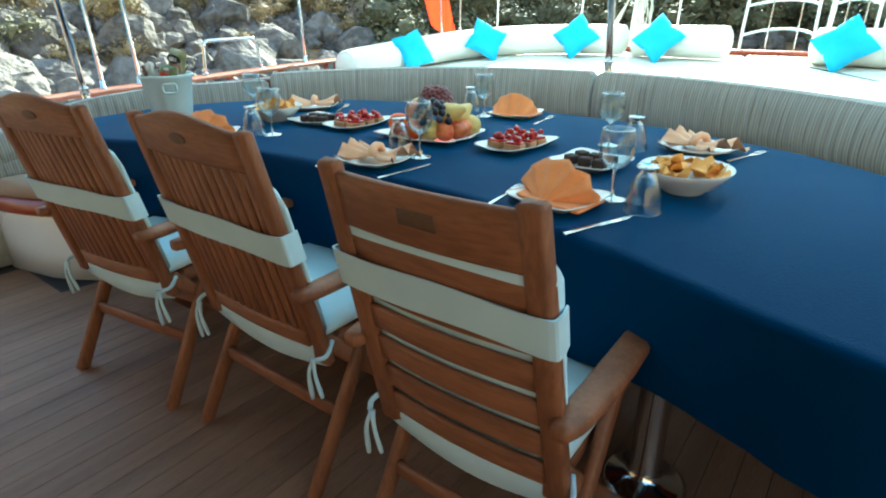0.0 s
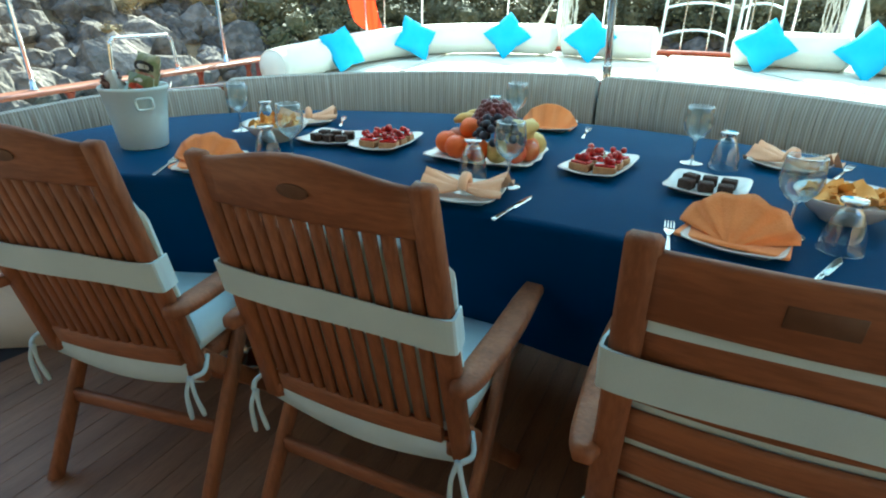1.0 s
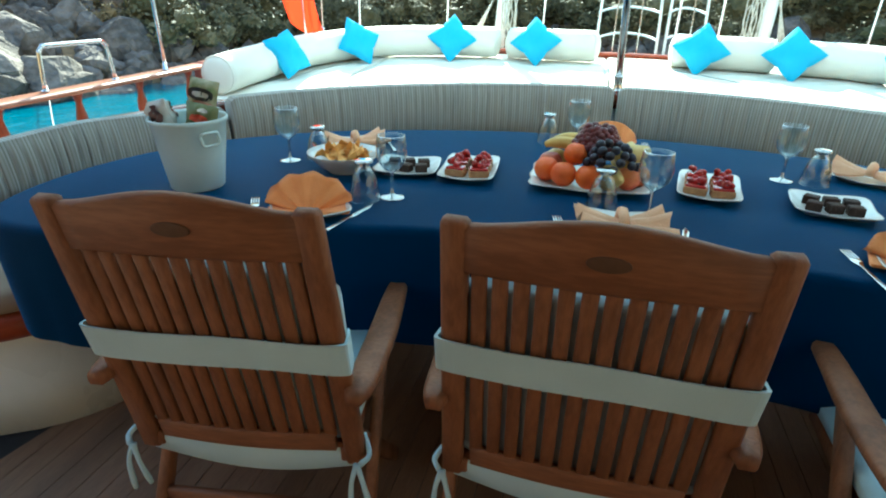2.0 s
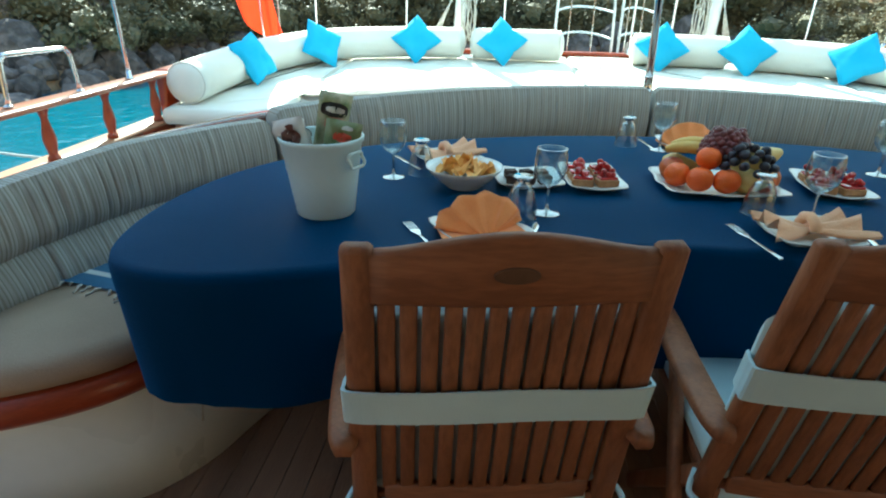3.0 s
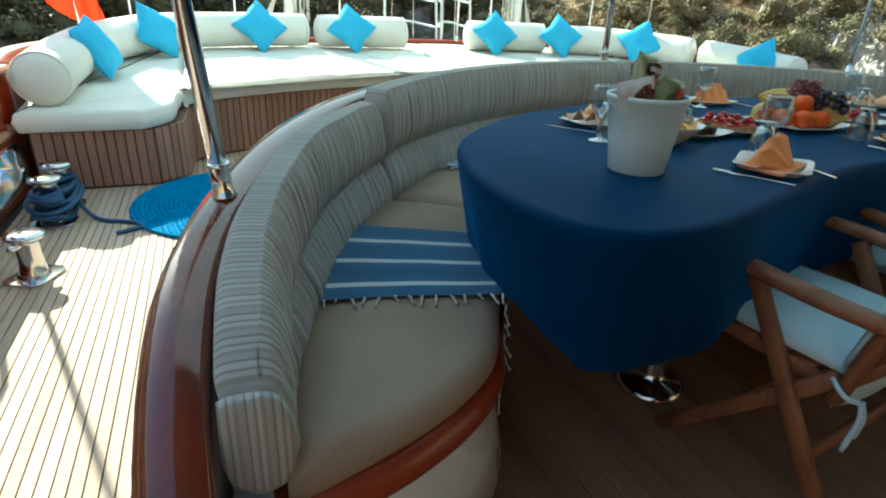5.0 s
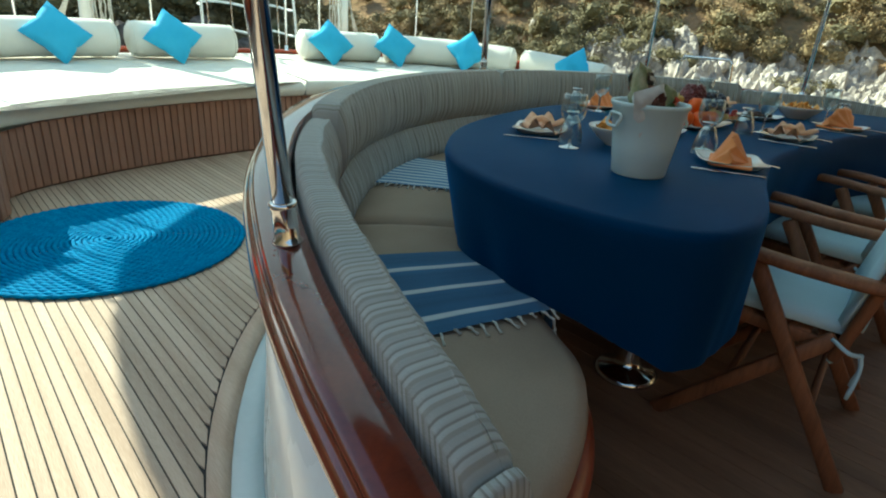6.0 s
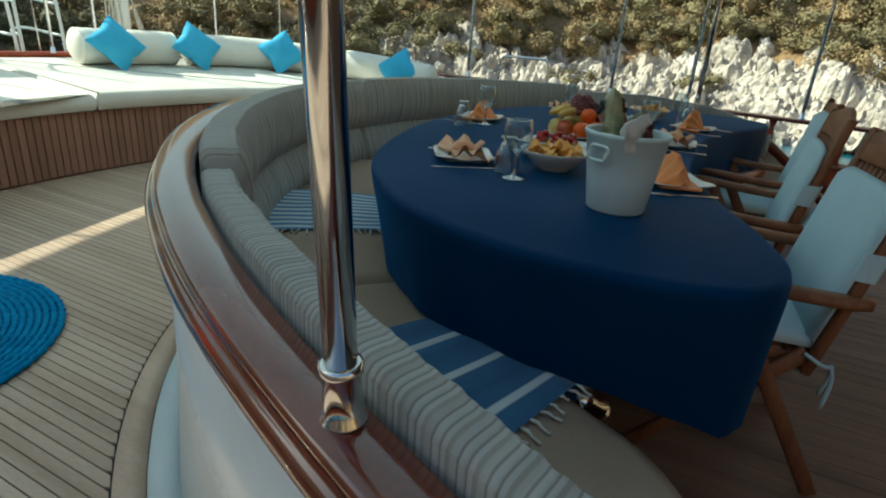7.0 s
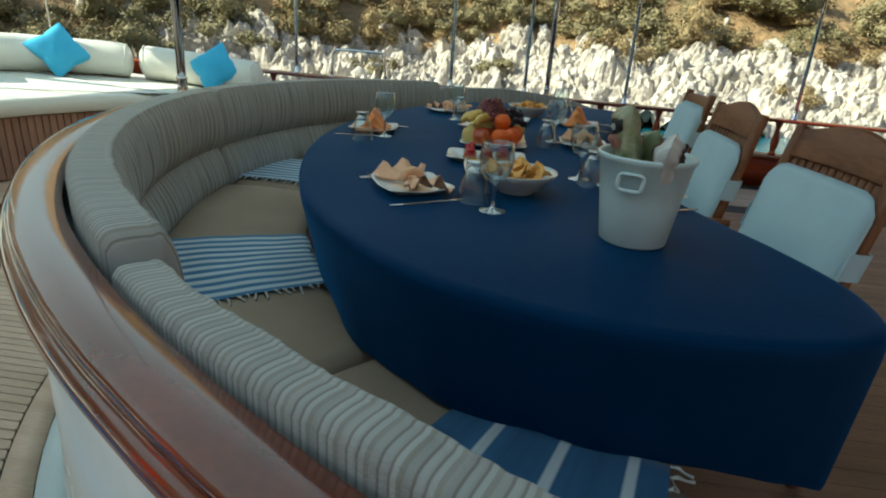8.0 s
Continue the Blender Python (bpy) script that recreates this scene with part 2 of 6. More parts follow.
def box(sx, sy, sz, b=0.004, at=(0, 0, 0)):
    """A box with chamfered edges, centred on at."""
    global BOXF
    h = (sx / 2, sy / 2, sz / 2)
    b = min(b, min(h) * 0.9)
    vs = []
    for s in ((x, y, z) for x in (-1, 1) for y in (-1, 1) for z in (-1, 1)):
        for a in range(3):
            vs.append(tuple(at[i] + s[i] * (h[i] if i == a else h[i] - b) for i in range(3)))
    if BOXF is None:
        idx = {}
        k = 0
        for s in ((x, y, z) for x in (-1, 1) for y in (-1, 1) for z in (-1, 1)):
            for a in range(3):
                idx[s, a] = k
                k += 1
        fs = []
        for a in range(3):
            u, w = (a + 1) % 3, (a + 2) % 3
            for sg in (-1, 1):
                q = []
                for su, sw in ((-1, -1), (1, -1), (1, 1), (-1, 1)):
                    s = [0, 0, 0]
                    s[a], s[u], s[w] = sg, su, sw
                    q.append(idx[tuple(s), a])
                fs.append(tuple(q if sg > 0 else q[::-1]))
            for su in (-1, 1):
                for sw in (-1, 1):
                    s0, s1 = [0, 0, 0], [0, 0, 0]
                    s0[a], s1[a] = -1, 1
                    s0[u] = s1[u] = su
                    s0[w] = s1[w] = sw
                    q = [idx[tuple(s0), u], idx[tuple(s1), u], idx[tuple(s1), w], idx[tuple(s0), w]]
                    fs.append(tuple(q if su * sw < 0 else q[::-1]))
        for s in ((x, y, z) for x in (-1, 1) for y in (-1, 1) for z in (-1, 1)):
            q = [idx[s, 0], idx[s, 1], idx[s, 2]]
            fs.append(tuple(q if s[0] * s[1] * s[2] > 0 else q[::-1]))
        BOXF = fs
    return vs, list(BOXF)


def bar(p, q, w, d, b=0.006, side=(1, 0, 0)):
    """A chamfered bar from p to q: w wide along side, d deep."""
    p, q = Vector(p), Vector(q)
    z = (q - p).normalized()
    x = Vector(side)
    x = (x - z * x.dot(z)).normalized()
    y = z.cross(x)
    m = Matrix((x, y, z)).transposed().to_4x4()
    m.translation = (p + q) / 2
    return moved(box(w, d, (q - p).length, b), m)


def tube(pts, rad, n=10, caps=True, closed=False):
    pts = [Vector(p) for p in pts]
    k = len(pts)
    rads = rad if isinstance(rad, (list, tuple)) else [rad] * k
    vs, fs = [], []
    prev = None
    for i, p in enumerate(pts):
        a = pts[i - 1] if (i or closed) else p
        b = pts[(i + 1) % k] if (i < k - 1 or closed) else p
        t = (b - a).normalized()
        x = prev if prev else (Vector((0, 0, 1)) if abs(t.z) < 0.9 else Vector((1, 0, 0)))
        x = (x - t * x.dot(t)).normalized()
        prev = x
        y = t.cross(x)
        for j in range(n):
            an = 2 * math.pi * j / n
            vs.append(p + (x * math.cos(an) + y * math.sin(an)) * rads[i])
    for i in range(k if closed else k - 1):
        for j in range(n):
            i2, j2 = (i + 1) % k, (j + 1) % n
            fs.append((i * n + j, i * n + j2, i2 * n + j2, i2 * n + j))
    if caps and not closed:
        fs += [tuple(range(n))[::-1], tuple((k - 1) * n + j for j in range(n))]
    return vs, fs


def lathe(prof, n=24, at=(0, 0, 0)):
    """A turned body from (radius, height) pairs."""
    vs, fs = [], []
    k = len(prof)
    for r, z in prof:
        for j in range(n):
            a = 2 * math.pi * j / n
            vs.append((at[0] + r * math.cos(a), at[1] + r * math.sin(a), at[2] + z))
    for i in range(k - 1):
        for j in range(n):
            fs.append((i * n + j, i * n + (j + 1) % n, (i + 1) * n + (j + 1) % n, (i + 1) * n + j))
    if prof[0][0] > 1e-4:
        fs.append(tuple(range(n))[::-1])
    if prof[-1][0] > 1e-4:
        fs.append(tuple((k - 1) * n + j for j in range(n)))
    return vs, fs


def smooth_line(pts, n=8, closed=False):
    """Catmull-Rom through 2D or 3D points."""
    P = [Vector(p).to_3d() for p in pts]
    k = len(P)
    out = []
    for i in range(k if closed else k - 1):
        p1, p2 = P[i], P[(i + 1) % k]
        p0 = P[i - 1] if (i or closed) else p1 * 2 - p2
        p3 = P[(i + 2) % k] if (i + 2 < k or closed) else p2 * 2 - p1
        for j in range(n):
            t = j / n
            out.append(0.5 * (2 * p1 + (p2 - p0) * t + (2 * p0 - 5 * p1 + 4 * p2 - p3) * t * t + (3 * p1 - p0 - 3 * p2 + p3) * t ** 3))
    if not closed:
        out.append(P[-1])
    return out


def sweep(rows, caps=True, closed=False):
    """Rings of points, one a station, with u along the stations and v round the ring."""
    k, n = len(rows), len(rows[0])
    vs, fs, uv = [], [], []
    u = 0.0
    for i, row in enumerate(rows):
        if i:
            u += (Vector(rows[i][0]) - Vector(rows[i - 1][0])).length
        v = 0.0
        for j, p in enumerate(row):
            if j:
                v += (Vector(p) - Vector(row[j - 1])).length
            vs.append(tuple(p))
            uv.append((u, v))
    for i in range(k - 1 + closed):
        for j in range(n):
            i2, j2 = (i + 1) % k, (j + 1) % n
            fs.append((i * n + j, i2 * n + j, i2 * n + j2, i * n + j2))
    if caps and not closed:
        fs += [tuple(range(n)), tuple((k - 1) * n + j for j in range(n))[::-1]]
    return vs, fs, uv


def rounded(pts, r, n=4):
    """A closed 2D polygon with its corners rounded by r."""
    out = []
    k = len(pts)
    for i in range(k):
        p0, p1, p2 = (Vector(pts[(i + d) % k][:2]) for d in (-1, 0, 1))
        a, b = (p0 - p1), (p2 - p1)
        q = min(r, a.length * 0.45, b.length * 0.45)
        a, b = p1 + a.normalized() * q, p1 + b.normalized() * q
        for j in range(n + 1):
            t = j / n
            out.append(tuple(a * (1 - t) ** 2 + p1 * 2 * t * (1 - t) + b * t * t))
    return out


def slab(outline, z0, z1, edge=0.01, puff=0.0, steps=3):
    """An upright slab over a 2D outline (counter-clockwise) with rounded edges."""
    P = [Vector(p[:2]) for p in outline]
    k = len(P)
    nor = []
    for i in range(k):
        t = (P[(i + 1) % k] - P[i - 1]).normalized()
        nor.append(Vector((t.y, -t.x)))
    rings = []
    for j in range(steps + 1):
        a = math.pi / 2 * j / steps
        rings.append((edge * (1 - math.sin(a)), z0 + edge * (1 - math.cos(a))))
    mid = [(-puff, (z0 + z1) / 2)] if puff else []
    top = [(o, z1 - (z - z0)) for o, z in rings[::-1]]
    rings = rings + mid + top
    vs, fs, uv = [], [], []
    for o, z in rings:
        for p, nn in zip(P, nor):
            q = p - nn * o
            vs.append((q.x, q.y, z))
            uv.append((q.x, q.y))
    m = len(rings)
    for i in range(m - 1):
        for j in range(k):
            fs.append((i * k + j, i * k + (j + 1) % k, (i + 1) * k + (j + 1) % k, (i + 1) * k + j))
    fs += [tuple(range(k))[::-1], tuple((m - 1) * k + j for j in range(k))]
    return vs, fs, uv


def rnd(a, b):
    return random.uniform(a, b)


# ---------------------------------------------------------------- plan of the cockpit
CX, CY = 0.0, 1.32          # centre of the round cockpit


def station(deg):
    """Origin and outward way at an angle: -90 port end, 0 aft, 90 starboard end; beyond 90 the tail runs forward, a metre for each 100."""
    if deg < -90:
        return Vector((CX, CY + (deg + 90) / 100)), Vector((-1, 0))
    if deg > 90:
        return Vector((CX, CY - (deg - 90) / 100)), Vector((1, 0))
    a = radians(deg)
    return Vector((CX, CY)), Vector((math.sin(a), math.cos(a)))


def widen(deg):
    return float(np.interp(abs(deg), (50, 60, 67, 73, 76, 80, 84, 90), (0.0, 0.008, 0.02, 0.032, 0.043, 0.058, 0.07, 0.078)))


def spot(deg, r, z):
    o, n = station(deg)
    r += widen(deg) * min(1.0, max(0.0, (r - 1.6) / 0.3))      # the ring widens a little towards its forward ends
    return (o.x + n.x * r, o.y + n.y * r, z)


def rail_z(deg, r=2.15):
    """The coaming's top: level round the stern, sweeping down to the deck at its forward ends."""
    y = spot(deg, r, 0)[1]
    line = ((0.45, 0.03), (0.8, 0.14), (1.1, 0.41), (1.35, 0.60), (1.55, 0.683), (1.75, 0.728), (2.0, 0.756), (2.25, 0.783), (2.6, 0.806), (3.4, 0.83))
    ys, zs = [p[0] for p in line], [p[1] for p in line]
    return sum(float(np.interp(y + o, ys, zs)) for o in (-0.09, -0.03, 0.03, 0.09)) / 4


def angles(a, b, step):
    k = max(2, int(abs(b - a) / step))
    return [a + (b - a) * i / k for i in range(k + 1)]


# ---------------------------------------------------------------- coaming
TAIL = 150
coaming = thing("wall_coaming", Matrix(), "curved white coaming wall with a varnished mahogany capping rail", "wall", kind="structure")
rows = []
for d in angles(-TAIL, TAIL, 2.5):
    z = rail_z(d)
    rows.append([spot(d, 2.10, 0.0), spot(d, 2.10, z - 0.02), spot(d, 2.155, z - 0.02), spot(d, 2.165, z * 0.4), spot(d, 2.19, 0.0)])
part("coaming_wall", sweep(rows), WHITE, coaming)
rows = []
prof = [(2.090, -0.075), (2.088, -0.012), (2.096, 0.0), (2.145, 0.003), (2.166, 0.0), (2.173, -0.006), (2.176, -0.015), (2.170, -0.019), (2.180, -0.025), (2.190, -0.034), (2.192, -0.046), (2.185, -0.056), (2.176, -0.078), (2.166, -0.092), (2.15, -0.092), (2.15, -0.075)]
for d in angles(-TAIL, TAIL, 2.0):
    z = rail_z(d)
    rows.append([spot(d, r, max(z + dz, 0.004)) for r, dz in prof])
part("capping_rail", sweep(rows), RAIL_WOOD, coaming, "glossy varnished mahogany capping rail")
rows = []
for d in angles(-TAIL, TAIL, 2.5):
    rows.append([spot(d, 2.16, 0.0), spot(d, 2.16, 0.012), spot(d, 2.264, 0.008), spot(d, 2.268, 0.0)])
part("waterway", sweep(rows), GREYPAINT, coaming, "pale painted strip round the wall's foot")


# ---------------------------------------------------------------- round sofa
SEAT_CORNER = 0.60          # how far along the seat its free ends are rounded off


def front_r(deg, inner, corner, outer=2.035, swell=0.045):
    """The seat's front radius, rounded off towards its free ends."""
    s = (90 - abs(deg)) / 180 * math.pi * 1.9
    t = max(0.0, 1 - s / corner)
    return inner + (outer - inner) * (1 - math.sqrt(max(0.0, 1 - t * t))) + swell * math.exp(-((76 - abs(deg)) / 6.5) ** 2)


sofa = thing("curved_sofa", pose(CX, CY + 1.7, 0), "curved cockpit sofa with striped backrests and beige seat cushions", "sofa")
INV = pose(CX, CY + 1.7, 0).inverted()
rows = []
for d in angles(-90, 90, 2):
    foot, top = front_r(d, 1.512, 0.55, swell=0.0), front_r(d, 1.53, SEAT_CORNER)
    rows.append([spot(d, 2.08, 0.0), spot(d, foot, 0.0), spot(d, foot * 0.6 + top * 0.4, 0.15), spot(d, foot * 0.12 + top * 0.88, 0.28), spot(d, top, 0.345), spot(d, 2.08, 0.345)])
part("seat_base", moved(sweep(rows), INV), WHITE, sofa, "white gelcoat seat base")
ds = angles(-89.97, -89, 0.1) + angles(-88.8, -84, 0.2) + angles(-83.5, -56, 0.5) + angles(-54, 54, 2) + angles(56, 83.5, 0.5) + angles(84, 88.8, 0.2) + angles(89, 89.97, 0.1)
line = [Vector(spot(d, front_r(d, 1.51, SEAT_CORNER), 0.0)) for d in ds]
rows = []
for i, p in enumerate(line):
    t = (line[min(i + 1, len(line) - 1)] - line[max(i - 1, 0)]).normalized()
    nn = Vector((-t.y, t.x, 0))                     # towards the bench's back
    rows.append([tuple(p + nn * o + Vector((0, 0, z))) for o, z in ((0.05, 0.308), (0.008, 0.309), (-0.012, 0.318), (-0.024, 0.334), (-0.028, 0.352), (-0.024, 0.370), (-0.012, 0.386), (0.008, 0.394), (0.05, 0.394))])
part("front_trim", moved(sweep(rows), INV), MAHOGANY, sofa, "rounded mahogany edge under the cushions")


def seat_cushion(a, b):
    rows = []
    a, b = max(a, -89.8), min(b, 89.8)
    n = int((b - a) / 0.8)
    for i in range(n + 1):
        d = a + (b - a) * i / n
        f = front_r(d, 1.50, SEAT_CORNER)
        e = min(d - a, b - d)
        drop = 0.030 * max(0.0, 1 - e / 1.2) ** 2
        z = 0.470 + 0.007 * noise.noise(Vector((d * 0.09, 3.1, a))) - drop
        w = 1.99 - f
        k = min(0.03, w * 0.2)
        rows.append([spot(d, 1.99, 0.388), spot(d, f + k, 0.388), spot(d, f + 0.1 * k, 0.401), spot(d, f, 0.42), spot(d, f + 0.3 * k, z - 0.022), spot(d, f + 1.5 * k, z - 0.006), spot(d, f + w * 0.35, z + 0.003 * noise.noise(Vector((d * 0.2, 1, 1)))), spot(d, f + w * 0.65, z + 0.002), spot(d, 1.99, z - 0.008)])
    return moved(sweep(rows), INV)


for a, b in ((-90, -51.6), (-51.2, -0.2), (0.2, 51.2), (51.6, 90)):
    part("seat_cushion", seat_cushion(a, b), BEIGE, sofa, "beige canvas seat cushion")

BACK = [(2.080, 0.0), (1.985, 0.0), (1.955, 0.03), (1.943, 0.12), (1.948, 0.22), (1.962, 0.32), (1.980, 0.415), (1.988, 0.44), (1.979, 0.465), (1.958, 0.56), (1.952, 0.68), (1.957, 0.82), (1.968, 0.92), (1.979, 0.975), (1.983, 0.998), (1.992, 1.003), (2.0, 0.998), (2.03, 1.004), (2.062, 1.0), (2.077, 0.965)]
BACK = [tuple(BACK[0])] + [(p.x, p.y) for p in smooth_line(BACK[1:], 3)]


PANEL = [(2.035, 0.0)] + BACK[1:] + [(2.080, 0.38), (2.068, 0.14)]      # the free end, rounded off below


def end_r(h):
    """The front of the cushion at its free end, where the two tiers run out into one rounded face."""
    return float(np.interp(h, (0.0, 0.04, 0.2, 0.45, 0.7, 0.9, 0.97, 1.0), (2.015, 1.99, 1.972, 1.966, 1.972, 1.986, 1.998, 2.015)))


def back_cushion(a, b, lift):
    rows = []
    step = 0.12
    for d in ([a + 0.2 * i for i in range(5)] + angles(a + 1, b - 1, step) + [b - 0.8 + 0.2 * i for i in range(5)]):
        e = min(d - a, b - d)
        shrink = 0.022 * max(0.0, 1 - e / 0.9) ** 2
        top = rail_z(d, 2.0) + lift
        if max(abs(a), abs(b)) > 80:
            top = min(top, 0.803)
        row = []
        slim = 0.30 if max(abs(a), abs(b)) > 80 else 0.06
        taper = max(0.0, (abs(d) - 74) / 16) ** 1.5              # thinner towards the free end
        for r, h in BACK:
            r += (2.08 - r) * slim * h * (1 - taper)
            if r < 2.01:
                r += (end_r(h) - r) * taper
            elif h == 0.0:
                r -= 0.045 * taper
            w = noise.noise(Vector((d * 1.9, h * 2.5, a))) * 0.004 + noise.noise(Vector((d * 0.35, h * 3, 7 + a))) * 0.005
            tier = 0.0 if h < 0.44 else 7.3
            turn = (d / 1.12 + tier + 0.75 * noise.noise(Vector((d * 0.45, tier, 3))) + 0.16 * noise.noise(Vector((d * 0.5, h * 4, 5)))) % 1.0
            deep = max(0.15, 0.75 + 0.9 * noise.noise(Vector((d * 0.55, tier, 12)))) * min(1.0, max(0.0, (0.97 - h) / 0.10)) * min(1.0, 0.35 + abs(h - 0.44) * 6)
            w += deep * (0.0075 * math.exp(-((turn - 0.5) / 0.105) ** 2) - 0.002)
            rr = r + (2.01 - r) * shrink * 6 + (w if r < 2.03 else 0)
            row.append(spot(d, rr, 0.43 + (top - 0.43 - shrink) * h))
        rows.append(row)
    return moved(sweep(rows), INV)


for a, b, lift in ((-89.6, -51.6, 0.034), (-51.2, -0.3, 0.036), (0.3, 51.2, 0.036), (51.6, 89.6, 0.034)):
    back = part("backrest", back_cushion(a, b, lift), STRIPED, sofa, "grey and brown striped backrest cushion")
    for d, sg in ((a, -1), (b, 1)):
        if abs(d) > 60:
            top = rail_z(d, 2.0) + lift
            rows = []
            for off, sc in ((0.0, 0.985), (0.45, 0.95), (0.8, 0.80), (0.95, 0.5)):
                rows.append([spot(d + sg * off, 2.045 + ((r if r >= 2.01 else end_r(h)) - 2.045) * sc, 0.43 + (top - 0.43) * (0.5 + (h - 0.5) * sc)) for r, h in PANEL])
            g = sweep(rows)
            g = (g[0], g[1], [(math.hypot(p[0] - CX, p[1] - CY) * 1.0, p[2]) for p in g[0]])
            part("end_panel", moved(g, INV), STRIPED, back, "end panel with upright stripes")


# ---------------------------------------------------------------- dining table
HALF = [(0.0, 1.665), (0.42, 1.65), (0.80, 1.545), (1.10, 1.43), (1.30, 1.385), (1.46, 1.43), (1.535, 1.60), (1.54, 1.85), (1.46, 2.12), (1.30, 2.33), (1.02, 2.54), (0.60, 2.70), (0.25, 2.77)]
LOOP = HALF + [(0.0, 2.785)] + [(-x, y) for x, y in HALF[:0:-1]]
TABLE_Z = 0.755
table = thing("dining_table", pose(0, 2.05, 0), "kidney-shaped dining table standing on polished steel pedestals", "table")
TINV = pose(0, 2.05, 0).inverted()
edge_line = smooth_line(LOOP, 8, True)
inner_line = [(p.x * 0.975, 2.07 + (p.y - 2.07) * 0.97) for p in edge_line]
part("tabletop", moved(slab(inner_line, 0.715, 0.745, 0.008), TINV), MAHOGANY, table)
for px, py in ((-0.87, 1.80), (0.87, 1.80)):
    part("pedestal", moved(lathe([(0.108, 0.0), (0.110, 0.008), (0.095, 0.022), (0.05, 0.035), (0.04, 0.06), (0.038, 0.64), (0.10, 0.69), (0.14, 0.716)], 28, (px, py, 0)), TINV), CHROME, table, "polished steel pedestal")

k = len(edge_line)
nrm = []
for i in range(k):
    t = edge_line[(i + 1) % k] - edge_line[i - 1]
    nrm.append(Vector((t.y, -t.x)).normalized())
vs, fs = [], []
depths = [(-0.022, 0.0), (-0.008, 0.002), (0.0, 0.008), (0.004, 0.020), (0.006, 0.05), (0.006, 0.10), (0.006, 0.16), (0.006, 0.22), (0.006, 0.28), (0.006, 0.32)]
for o, dz in depths:
    for i, (p, nn) in enumerate(zip(edge_line, nrm)):
        s = i / k * 40
        fold = noise.noise(Vector((s * 0.8, 0.4, 2.0))) * 0.11 + noise.noise(Vector((s * 2.1, 5.4, 2.0))) * 0.035
        bench = max(0.0, min(1.0, (nn.y + 0.75) / 0.6))       # beside the bench it is tucked in
        bend = max(0.0, dz - 0.03) ** 1.2 * fold + (-0.04 - 0.13 * bench) * max(0.0, dz - 0.02)
        stbd_front = max(0.0, min(1.0, (p.x - 0.5) / 0.5)) * (1 - bench)
        hem = (1.0 - 0.14 * bench - 0.26 * stbd_front) * (1.0 + 0.05 * noise.noise(Vector((s * 0.5, 1.3, 8.0))))
        q = Vector((p.x, p.y)) + nn * (o + bend)
        vs.append((q.x, q.y, TABLE_Z - dz * hem))
m = len(depths)
for i in range(m - 1):
    for j in range(k):
        fs.append(((i + 1) * k + j, (i + 1) * k + (j + 1) % k, i * k + (j + 1) % k, i * k + j))
fs.append(tuple(range(k)))
cloth = tagged(part("tablecloth", (vs, fs), CLOTH_BLUE), "plain navy blue tablecloth hanging over the dining table", "tablecloth")


# ---------------------------------------------------------------- teak armchairs
def back_at(z):
    """The reclined back's depth at a height."""
    return 0.10 - (z - 0.39) * 0.215


